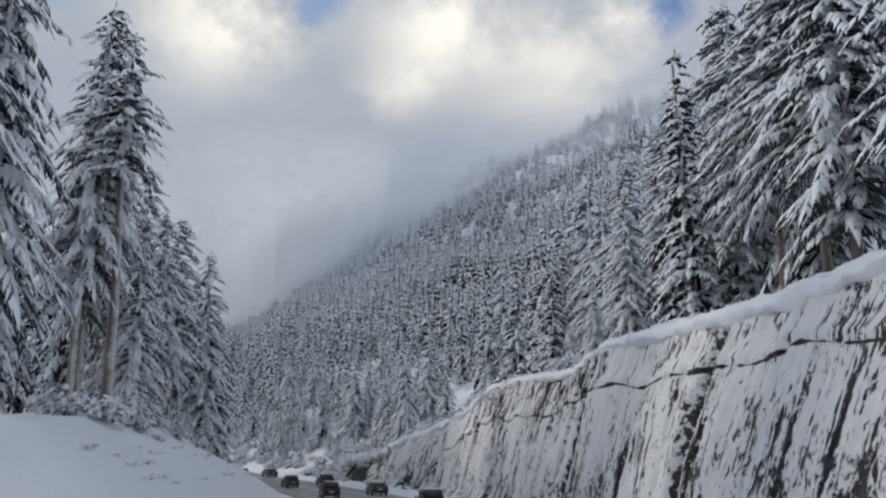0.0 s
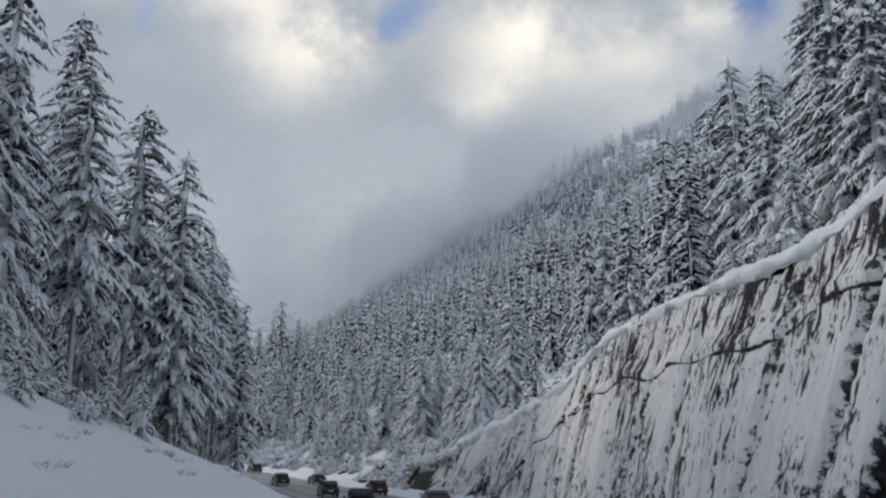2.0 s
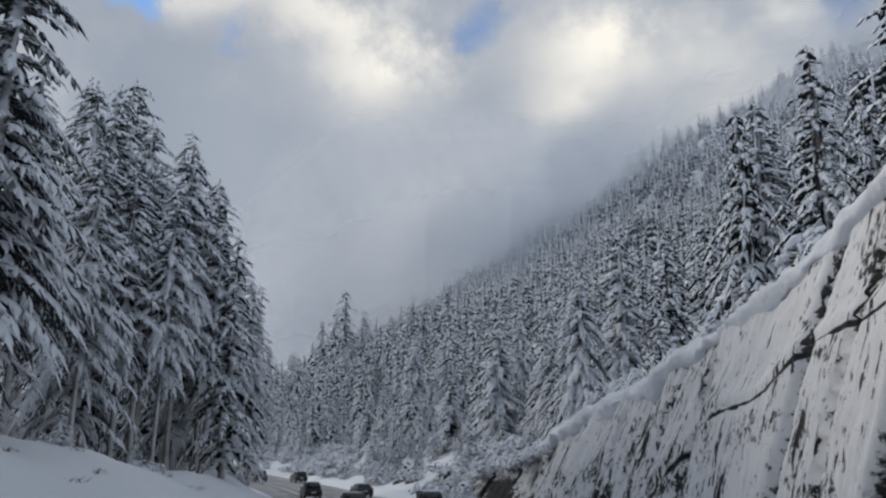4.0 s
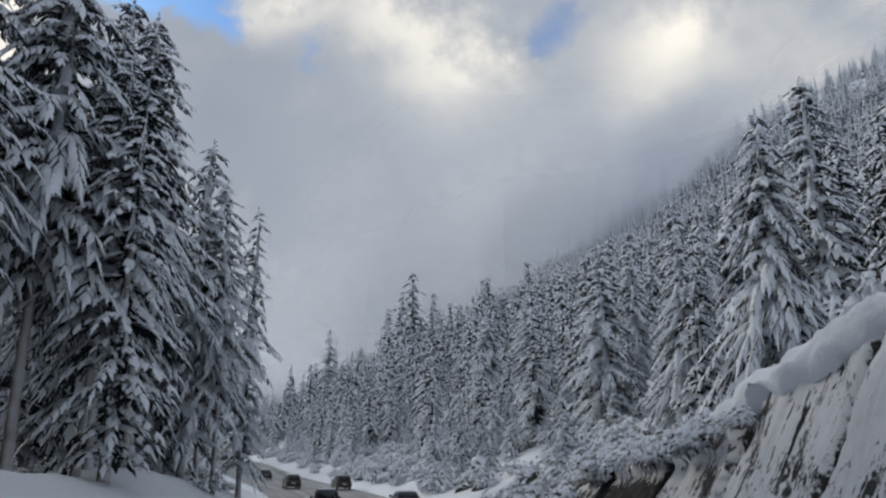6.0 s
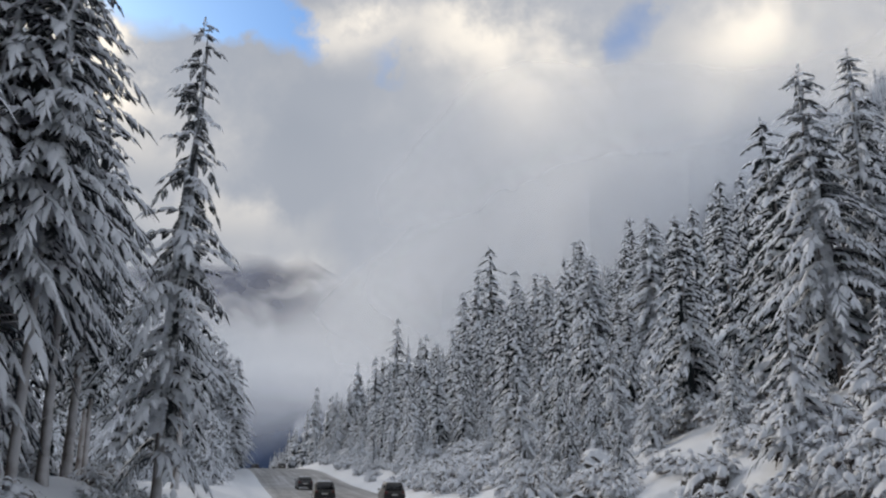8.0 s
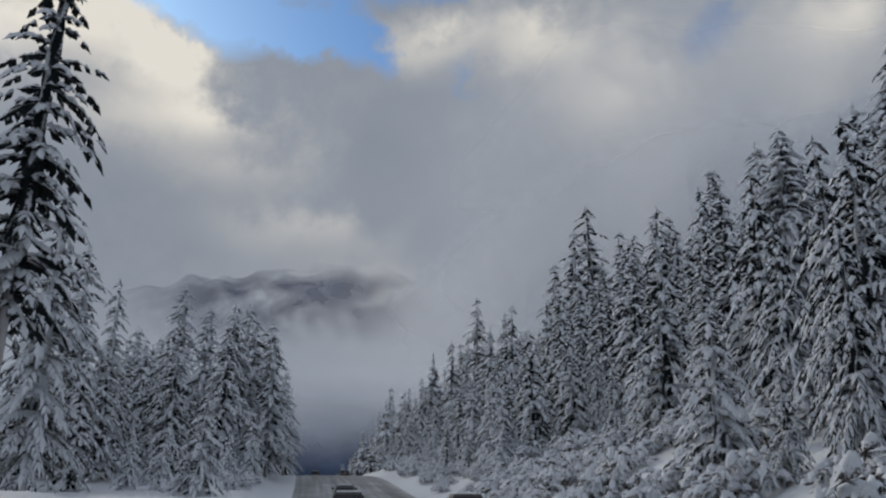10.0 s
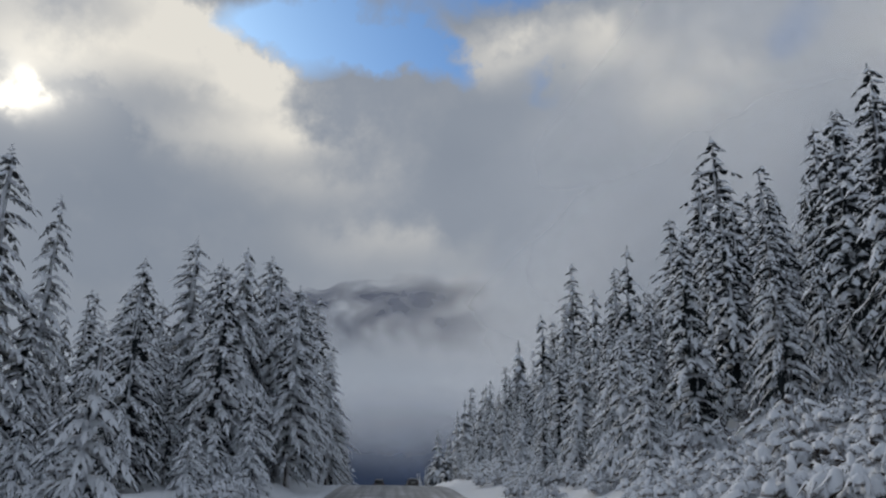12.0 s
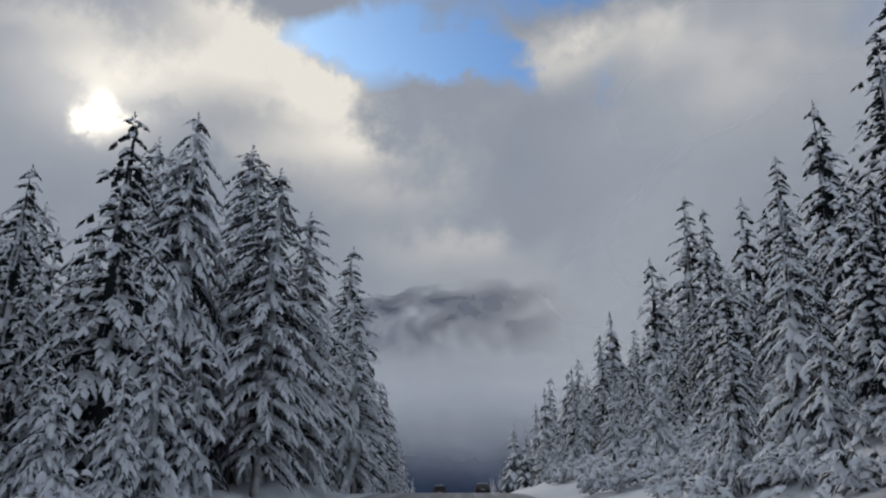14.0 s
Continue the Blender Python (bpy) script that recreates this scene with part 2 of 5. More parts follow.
def rock_mat():
    """A blasted rock face: wind-driven snow clings to it, dark rock shows in slanting streaks.
    UV "bare": how open the cleft is, and the height over the ledge."""
    m, nt, b = material("snow_plastered_rock")
    uvn = nt.nodes.new("ShaderNodeUVMap")
    uvn.uv_map = "UVMap"
    uv = uvn.outputs[0]
    sh = nt.nodes.new("ShaderNodeSeparateXYZ")
    link(nt, uv, sh.inputs[0])
    s0, h0 = sh.outputs[0], sh.outputs[1]
    bare_uv = nt.nodes.new("ShaderNodeUVMap")
    bare_uv.uv_map = "bare"
    bs = nt.nodes.new("ShaderNodeSeparateXYZ")
    link(nt, bare_uv.outputs[0], bs.inputs[0])

    def streak_co(slope, stretch):
        cb = nt.nodes.new("ShaderNodeCombineXYZ")
        link(nt, mnode(nt, "ADD", s0, mnode(nt, "MULTIPLY", h0, slope)), cb.inputs[0])
        link(nt, mnode(nt, "MULTIPLY", h0, stretch), cb.inputs[1])
        return cb.outputs[0]

    def above(v, lo, hi):
        return mnode(nt, "MULTIPLY", mnode(nt, "SUBTRACT", v, lo, clamp=True), 1 / (hi - lo), clamp=True)

    long_co, short_co = streak_co(0.24, 0.10), streak_co(0.2, 0.30)
    streak = noise_tex(nt, long_co, 1.5, 4, 0.6, 0.1)
    thin = noise_tex(nt, long_co, 4.2, 3, 0.6, 0.1)
    dash = noise_tex(nt, short_co, 3.0, 4, 0.65, 0.2)
    where = noise_tex(nt, uv, 0.17, 3, 0.5)
    spread = noise_tex(nt, uv, 0.55, 4, 0.6)
    grain = noise_tex(nt, streak_co(0.15, 0.55), 5.0, 4, 0.7)
    gate = mnode(nt, "MULTIPLY", mnode(nt, "SUBTRACT", where, 0.5), 0.55)
    low = mnode(nt, "MULTIPLY", mnode(nt, "SUBTRACT", 4.0, h0, clamp=False), 0.030)
    low = mnode(nt, "MAXIMUM", low, -0.03)
    shift = mnode(nt, "ADD", gate, mnode(nt, "MULTIPLY", mnode(nt, "SUBTRACT", grain, 0.5), 0.40))
    shift = mnode(nt, "ADD", shift, mnode(nt, "MULTIPLY", mnode(nt, "SUBTRACT", dash, 0.5), 0.42))
    a = above(mnode(nt, "ADD", streak, shift), STREAK, STREAK + 0.035)
    c = above(mnode(nt, "ADD", thin, shift), STREAK + 0.02, STREAK + 0.05)
    # mottled stone where the snow has not stuck
    patch = mnode(nt, "ADD", mnode(nt, "ADD", spread, low), mnode(nt, "ADD", mnode(nt, "MULTIPLY", gate, 0.8), mnode(nt, "MULTIPLY", mnode(nt, "SUBTRACT", dash, 0.5), 0.35)))
    patch = mnode(nt, "ADD", patch, mnode(nt, "MULTIPLY", above(bs.outputs[1], 0.1, 0.9), 0.035))
    patch = above(mnode(nt, "ADD", patch, mnode(nt, "MULTIPLY", mnode(nt, "SUBTRACT", grain, 0.5), 1.0)), PATCH, PATCH + 0.09)
    cleft = above(mnode(nt, "ADD", bs.outputs[0], mnode(nt, "ADD", mnode(nt, "MULTIPLY", mnode(nt, "SUBTRACT", grain, 0.5), 1.3), mnode(nt, "MULTIPLY", mnode(nt, "SUBTRACT", dash, 0.5), 1.1))), 0.42, 0.58)
    line = mnode(nt, "ADD", mnode(nt, "ABSOLUTE", mnode(nt, "ADD", bs.outputs[1], 0.16)), mnode(nt, "MULTIPLY", mnode(nt, "SUBTRACT", spread, 0.47), 0.5))
    line = mnode(nt, "SUBTRACT", 1.0, above(line, 0.045, 0.085))
    v = mnode(nt, "MAXIMUM", mnode(nt, "MAXIMUM", a, c), mnode(nt, "MAXIMUM", mnode(nt, "MAXIMUM", patch, cleft), line))
    tone = mnode(nt, "ADD", mnode(nt, "MULTIPLY", dash, 0.6), mnode(nt, "MULTIPLY", grain, 0.6))
    rock = ramp(nt, tone, [(0.42, (0.007, 0.007, 0.008)), (0.60, (0.022, 0.022, 0.023)), (0.78, (0.10, 0.10, 0.10))])
    snow = mixc(nt, above(mnode(nt, "ADD", thin, mnode(nt, "MULTIPLY", grain, 0.5)), 0.55, 1.0), (0.88, 0.88, 0.89), (0.70, 0.70, 0.71))
    link(nt, mixc(nt, v, snow, rock), b.inputs["Base Color"])
    b.inputs["Roughness"].default_value = 0.85
    b.inputs["Specular IOR Level"].default_value = 0.2
    bump(nt, b, mnode(nt, "SUBTRACT", mnode(nt, "MULTIPLY", grain, 0.25), mnode(nt, "MULTIPLY", v, 0.25)), 0.7, 0.22)
    return m


def plain_mat(name, col, rough=0.5, metal=0.0):
    m, nt, b = material(name)
    co = object_co(nt)
    n = noise_tex(nt, co, 3.0, 4)
    link(nt, mixc(nt, n, tuple(c * 0.8 for c in col), tuple(min(1, c * 1.15) for c in col)), b.inputs["Base Color"])
    b.inputs["Roughness"].default_value, b.inputs["Metallic"].default_value = rough, metal
    return m


STREAK, PATCH = 0.602, 0.598
M_SNOW, M_ROAD, M_BARK, M_ROCK = snow_mat(), road_mat(), bark_mat(), rock_mat()
M_NEEDLE = needle_mat("snowy_needles", -0.34, -0.02, (0.009, 0.012, 0.014), (0.046, 0.054, 0.058), 1.2, 0.02)
M_SLOPE = needle_mat("slope_needles", -0.10, 0.10, (0.007, 0.010, 0.012), (0.036, 0.044, 0.048), 1.2, 0.0)
# bluer needles than nearby: distance haze put into the colour
M_FAR = needle_mat("haze_blue_snowy_needles", 0.0, 0.32, (0.010, 0.015, 0.020), (0.045, 0.058, 0.070), 0.5, 0.03, 0.6, 0.3)
M_SHRUB = needle_mat("snowy_shrub_twigs", -0.32, 0.08, (0.040, 0.034, 0.030), (0.16, 0.13, 0.115), 4.0, 0.0, 0.8, 1.2)


# ---- the road's line: distance along it, bearing in degrees, height ----
ROAD = [(-120, -6, 4.5), (-40, -3.5, 2.0), (0, -1.6, .1), (16, .4, -.5), (32, 3.0, -1.07), (48, 5.5, -1.43), (64, 7.9, -1.54), (80, 11.0, -1.58), (96, 14.9, -1.66),
        (111, 18.4, -1.71), (127, 22.3, -1.63), (143, 25.9, -1.37), (159, 28.5, -.97), (175, 30.5, -.47), (191, 33.1, .13), (208, 35.8, .81), (224, 37.5, 1.49),
        (245, 38.3, 2.75), (265, 38.8, 4.55), (280, 39.0, 5.7), (295, 39.3, 6.55), (310, 39.5, 7.15), (322, 39.6, 7.5), (335, 39.7, 7.55), (350, 40, 7.3), (400, 40, 5), (700, 40, -15), (1500, 40, -60)]
LINE = np.array(ROAD, float)
S = np.arange(-120, 1500.1, 1.0)


def smooth(v, n=15):
    return np.convolve(np.pad(v, n // 2, "edge"), np.ones(n) / n, "valid")


BEAR = smooth(np.radians(np.interp(S, LINE[:, 0], LINE[:, 1])))
RZ = smooth(np.interp(S, LINE[:, 0], LINE[:, 2]))
RX = np.concatenate([[0], np.cumsum(-np.sin((BEAR[1:] + BEAR[:-1]) / 2))])
RY = np.concatenate([[0], np.cumsum(np.cos((BEAR[1:] + BEAR[:-1]) / 2))])
RX, RY = RX - RX[120], RY - RY[120]


def on_line(s, u):
    """The place in x, y at s along the road and u to its right, and the road's height there."""
    s, u = np.asarray(s, float), np.asarray(u, float)
    a = np.interp(s, S, BEAR)
    return np.interp(s, S, RX) + u * np.cos(a), np.interp(s, S, RY) + u * np.sin(a), np.interp(s, S, RZ)


def cliff_top(s):
    return np.interp(s, [-120, 18, 25, 32, 39, 47, 57, 68, 80, 85, 91, 98, 105, 117, 122, 128, 138, 150, 165], [7, 7.5, 8.0, 8.7, 9.3, 10.0, 9.3, 10.2, 10.5, 9.8, 8.6, 8.0, 7.0, 6.3, 5.6, 4.3, 3.4, 2.0, 0.0])


def bank_top(s):
    return np.interp(s, [-120, 0, 30, 45, 56, 84, 100, 113, 127, 150, 170, 185, 200, 230, 330, 400], [4.4, 4.6, 4.9, 5.7, 6.2, 5.6, 4.4, 3.4, 3.0, 2.9, 2.2, 2.0, 1.5, 1.05, 1.05, 1.5])


SLOPE_U = [0, 6, 8, 12, 22, 40, 100, 184, 267, 323, 420, 520, 640]
SLOPE_H = [0, 0.0, 0.7, 2.2, 7.0, 16.5, 46, 92, 157, 202, 245, 278, 298]


def wave(x, y, k, seed=0.0):
    return np.sin(x * k + 1.3 * np.sin(y * k * 0.7 + seed)) * np.cos(y * k * 0.9 + seed * 1.7 + 0.8 * np.sin(x * k * 0.6))


def above_road(s, u):
    """Height of the snow above the road's level."""
    s, u = np.asarray(s, float), np.asarray(u, float)
    ct = cliff_top(s)
    right = np.interp(u, SLOPE_U, SLOPE_H) * (1 + 0.22 * np.clip((s - 600) / 400, 0, 1) * np.clip((u - 300) / 100, 0, 1)) * (1 - 0.6 * np.clip((s - 590) / 200, 0, 1) * np.clip((430 - u) / 100, 0, 1))
    shelf = ct + np.interp(u, [9, 12, 35, 60, 100], [-0.3, 0.4, 6.5, 17, 40])
    blend = np.clip(ct / 5.0, 0, 1) * np.clip((150 - u) / 50, 0, 1)
    upper = np.where(u > 12.3, right + (np.maximum(shelf, right) - right) * blend, np.where(u > 5, np.interp(u, [5, 6.2, 7.6, 12], [0, 0.5, 0.35, 0.6]), 0.0))
    nocliff = np.where(u > 5, right + np.interp(u, [5, 6.2, 8], [0, 0.4, 0.1]), 0)
    r = np.where(ct > 0.5, upper, nocliff)
    edge = np.interp(s, [-120, 120, 160, 220, 250], [-7.6, -7.6, -8.0, -9.0, -10.0])
    bt = bank_top(s)
    d = edge - u
    left = np.where(d > 0, np.interp(d, [0, 0.8, 2.0, 4.0], [0, 0.55, 0.8, 1.0]) + (bt - 1.0) * np.clip((d - 1.5) / np.interp(s, [90, 130, 160, 190], [8.5, 4.2, 3.6, 6]), 0, 1) ** 0.9, 0)
    left = left + np.where(d > 12, (d - 12) * 0.03, 0)
    h = np.where(u > 0, r, left)
    off = np.maximum(np.abs(u) - 9, 0)
    rough = wave(s, u, 0.35, 1.0) * 0.22 + wave(s, u, 0.9, 2.0) * 0.08 + wave(s, u, 0.05, 4.0) * np.minimum(off * 0.04, 7.0)
    return h + rough * np.clip(off / 4, 0, 1)


def ground_z(s, u):
    return np.interp(s, S, RZ) + above_road(s, u)


def spot(s, u, sink=0.15):
    x, y, _ = on_line(s, u)
    return float(x), float(y), float(ground_z(s, u)) - sink


def mesh_from(name, verts, faces, mat, smooth_shade=True):
    me = bpy.data.meshes.new(name)
    v, f = np.asarray(verts, np.float32), np.asarray(faces, np.int32)
    k = f.shape[1]
    me.vertices.add(len(v))
    me.vertices.foreach_set("co", v.ravel())
    me.loops.add(f.size)
    me.loops.foreach_set("vertex_index", f.ravel())
    me.polygons.add(len(f))
    me.polygons.foreach_set("loop_start", np.arange(0, f.size, k, dtype=np.int32))
    me.polygons.foreach_set("use_smooth", np.full(len(f), smooth_shade))
    me.update(calc_edges=True)
    if mat:
        me.materials.append(mat)
    return me


def grid_faces(ns, nu):
    i = np.arange(ns - 1)[:, None] * nu + np.arange(nu - 1)[None, :]
    return np.stack([i, i + 1, i + 1 + nu, i + nu], -1).reshape(-1, 4)


def uv_layer(me, uv, name="UVMap"):
    lay = me.uv_layers.new(name=name)
    idx = np.empty(len(me.loops), np.int32)
    me.loops.foreach_get("vertex_index", idx)
    lay.data.foreach_set("uv", np.asarray(uv, np.float32)[idx].ravel())


def part(name, me, parent, label=""):
    ob = new(name, me)
    ob.parent = parent
    return tagged(ob, label) if label else ob


# ---- ground, road, cliff ----
def build_ground():
    ss = np.concatenate([np.arange(-120, 0, 6), np.arange(0, 345, 1.5), np.arange(345, 1490, 9)])
    us = np.concatenate([[-200, -150, -110, -80, -60, -48, -40], np.arange(-36, -6, 0.8), np.arange(-6, 5, 2.2), np.arange(5, 14, 0.6), np.arange(14, 60, 3), np.arange(60, 660, 12)])
    sg, ug = np.meshgrid(ss, us, indexing="ij")
    x, y, rz = on_line(sg, ug)
    z = rz + above_road(sg, ug) - np.where((ug > -7) & (ug < 4.9), 0.12, 0)
    me = mesh_from("ground", np.stack([x, y, z], -1).reshape(-1, 3), grid_faces(len(ss), len(us))[:, ::-1], M_SNOW)
    tagged(new("ground", me), "deep fresh snow over roadside banks and hillside", "snow ground", kind="structure")
    n = 48
    a = np.linspace(0, 2 * math.pi, n, endpoint=False)
    v = [(0, 0, -75)] + [(4200 * math.cos(t), 4200 * math.sin(t), -75) for t in a]
    f = [(0, 1 + k, 1 + (k + 1) % n) for k in range(n)]
    tagged(new("ground_valley", mesh_from("ground_valley", v, f, M_SNOW)), "snow-covered valley floor far away", "snow ground", kind="structure")


def build_road():
    ss = np.concatenate([np.arange(-120, 345, 2.0), np.arange(345, 700, 8)])
    us = np.linspace(-1, 1, 17)
    edge = np.interp(ss, [-120, 120, 160, 220, 250], [-7.6, -7.6, -8.0, -9.0, -10.0])
    sg = np.repeat(ss[:, None], len(us), 1)
    ug = edge[:, None] + (us[None, :] + 1) / 2 * (5.3 - edge[:, None])
    x, y, rz = on_line(sg, ug)
    me = mesh_from("road", np.stack([x, y, rz - 0.0004 * (ug + 2) ** 2], -1).reshape(-1, 3), grid_faces(len(ss), len(us))[:, ::-1], M_ROAD)
    uv_layer(me, np.stack([sg, ug], -1).reshape(-1, 2))
    tagged(new("road", me), "wet grey highway with slush and packed snow", "road", kind="structure")


def build_cliff():
    ss = np.arange(10, 156, 0.18)
    hs = np.linspace(0, 1, 56)
    sg, hg = np.meshgrid(ss, hs, indexing="ij")
    top = cliff_top(sg) * (1 + 0.05 * wave(sg, sg * 0, 0.6, 3.0)) + 0.25
    h = hg * top
    sl = sg + h * 0.32 + 0.10 * wave(sg, h, 0.8, 2.2)
    lean = 8.5 + 2.3 * hg ** 1.2
    rng = np.random.RandomState(5)
    u = lean.copy()
    # blasted slabs: each steps in or out of the face
    edges = np.cumsum(rng.uniform(0.6, 4.2, 100)) + 5
    k = np.searchsorted(edges, sl)
    step = rng.uniform(-0.13, 0.13, 160)[k]
    tilt = rng.uniform(-0.05, 0.05, 160)[k] * (sl - edges[np.clip(k - 1, 0, 99)])
    near = np.minimum(np.abs(sl - edges[np.clip(k - 1, 0, 99)]), np.abs(sl - edges[np.clip(k, 0, 99)]))
    depth = rng.uniform(0.0, 0.28, 160)[k]
    u = u + (step + tilt) * (0.3 + 0.7 * np.sin(hg * 3.1) ** 0.5) + depth * np.exp(-(near / 0.15) ** 2)
    for s0, w, d in CLEFTS:
        u = u + d * 0.7 * np.exp(-((sl - s0) / w) ** 4) * np.clip((1.02 - hg) * 6, 0, 1)
    # broken blocks low down
    block = wave(np.floor(sl / 0.9) * 0.9 + 3, np.floor(h / 0.6) * 0.6, 1.9, 0.7)
    u = u + 0.05 * block * np.clip((3.2 - h) / 2, 0, 1) * np.clip(wave(sg, h * 0, 0.21, 1.0) + 0.6, 0, 1)
    # a ledge that runs up along the face, with a lip of snow
    ledge = np.interp(sg, [14, 44, 70, 90, 160], [0.80, 0.78, 0.72, 0.66, 0.6]) + 0.008 * wave(sg, sg * 0, 0.9, 2.0)
    over = (hg - ledge) * top
    runs = np.clip((104 - sg) / 14, 0, 1)
    over = over * runs + (1 - runs) * 0.9
    u = u + 0.15 / (1 + np.exp(-(over - 0.5) * 7)) - 0.09 * np.exp(-((over - 0.16) / 0.16) ** 2)
    # leaning ribs towards the broken end
    rib = np.clip((sg - 88) / 12, 0, 1)
    u = u + rib * (0.20 * wave(sl, h * 0.25, 0.9, 3.0) + 0.10 * wave(sl, h * 0.5, 2.3, 1.0))
    u = u + 0.05 * wave(sg, h, 1.3, 0.4) + 0.03 * wave(sg, h, 4.1, 1.4) + 0.15 * wave(sg, h, 0.25, 2.0)
    u = u - 0.9 * np.exp(-(h / 0.7) ** 2)
    # the broken end is undercut
    u = u + 0.6 * np.clip((sg - 124) / 1.5, 0, 1) * np.clip((142 - sg) / 6, 0, 1) * np.clip((0.86 - hg) * 8, 0, 1)
    x, y, rz = on_line(sg, u)
    me = mesh_from("cliff", np.stack([x, y, rz - 0.1 + h], -1).reshape(-1, 3), grid_faces(len(ss), len(hs)), M_ROCK)
    uv_layer(me, np.stack([sg, h], -1).reshape(-1, 2))
    bare = 0.55 * depth * np.exp(-(near / 0.14) ** 2) + 0.07 * np.clip((sg - 92) / 12, 0, 1) * np.clip(wave(sg, h, 0.3, 1.0) + 0.6, 0, 1)
    for s0, w, d in CLEFTS:
        bare = bare + (0.28 + 0.5 * d) * np.exp(-((sl - s0 - 0.15 * w) / (1.15 * w)) ** 4)
    # bare dark rock under the overhanging shrubs at the broken end
    bare = bare + 1.0 * np.clip((sg - 124) / 3, 0, 1) * np.clip((0.85 - hg) * 3, 0, 1) * np.clip(wave(sg, h, 0.45, 2.0) + 0.75, 0, 1)
    # striped slab between ledge and brink
    bare = bare + 0.22 * np.exp(-((sl - 47.2) / 2.6) ** 4) * np.clip(over * 3, 0, 1)
    bare = bare - 1.2 * np.clip((hg - 0.93) * 12, 0, 1)
    uv_layer(me, np.stack([bare, over], -1).reshape(-1, 2), "bare")
    tagged(new("cliff", me), "blasted dark rock face plastered with wind-driven snow", "rock cliff", kind="structure")
    # the thick snow that rolls over its brink
    ts = np.arange(10, 150, 0.22)
    prof = [(0.1, -0.75), (-0.25, -0.55), (-0.42, -0.15), (-0.25, 0.25), (0.2, 0.5), (0.8, 0.62), (1.5, 0.6), (2.6, 0.45), (4.5, 0.25), (7.5, -0.3)]
    run = np.concatenate([[0], np.cumsum([math.dist(a, b) for a, b in zip(prof, prof[1:])])])
    at = np.concatenate([np.linspace(0, run[6], 17), np.linspace(run[6], run[-1], 9)[1:]])
    prof = [(float(np.interp(d, run, [q[0] for q in prof])), float(np.interp(d, run, [q[1] for q in prof]))) for d in at]
    vs = []
    for s in ts:
        w = 1 + 0.18 * math.sin(s * 0.31 + 1) + (0.3 * noise.noise((s * 1.3, 9, 0)) if s > 90 else 0) + 0.12 * math.sin(s * 0.83) * math.sin(s * 0.21) + 0.35 * noise.noise((s * 0.7, 0, 0)) + 0.2 * noise.noise((s * 1.9, 5, 0))
        hang = 0.8 + 0.9 * noise.noise((s * 0.55, 3, 0))
        for du, dz in prof:
            t = float(cliff_top(s))
            thin = float(np.interp(s, [10, 40, 58, 90, 102, 124, 129, 150], [0.8, 0.8, 0.55, 0.65, 1.15, 1.1, 0.5, 0.5]))
            rough = (0.5 + 0.5 * min(1, max(0, (s - 88) / 10))) * (1.0 if du < 4 else 0.0)
            lump = rough * (0.26 * noise.noise((s * 0.45, du * 0.9, dz * 1.1 + 4)) + 0.12 * noise.noise((s * 1.7, du * 2.1, dz * 2.2)) + 0.10 * noise.noise((s * 4.2, du * 4, dz * 4)))
            uu = 10.95 + du * (w * thin if du < 0 else 1) - lump * (1.0 if du < 0.5 else 0.0)
            xx, yy, zz = on_line(s, uu)
            zz = zz + lump + 0.12 * noise.noise((s * 1.1, du * 1.6, 8.0)) * (1.0 if du < 5 else 0.0)
            vs.append((float(xx), float(yy), float(zz) + t + (float(above_road(s, max(uu, 12.6))) - t if du > 1.6 else 0.22) + dz * thin * (hang if dz < 0 and du < 0 else w * 0.8)))
    me = mesh_from("snow_cornice", vs, grid_faces(len(ts), len(prof))[:, ::-1], M_SNOW)
    tagged(new("snow_cornice", me), "thick rounded snow lip along the cliff brink", "snow cornice", kind="structure")


CLEFTS = [(51.5, 0.6, 1.5), (54.3, 0.3, 0.7), (59.5, 0.3, 0.6), (33.2, 0.5, 0.55), (31.6, 0.22, 0.5), (35.2, 0.18, 0.5), (26.5, 0.3, 0.45), (41, 0.2, 0.5), (68, 0.4, 0.5), (73, 0.25, 0.6), (84, 0.4, 0.9), (90, 0.3, 0.8), (99, 0.3, 0.6), (102.5, 0.2, 0.4), (105.5, 0.2, 0.4), (110, 0.2, 0.4), (118, 0.3, 0.6), (125, 0.4, 0.7), (132, 0.4, 0.8), (140, 0.6, 1.0)]
build_ground()
build_road()
build_cliff()


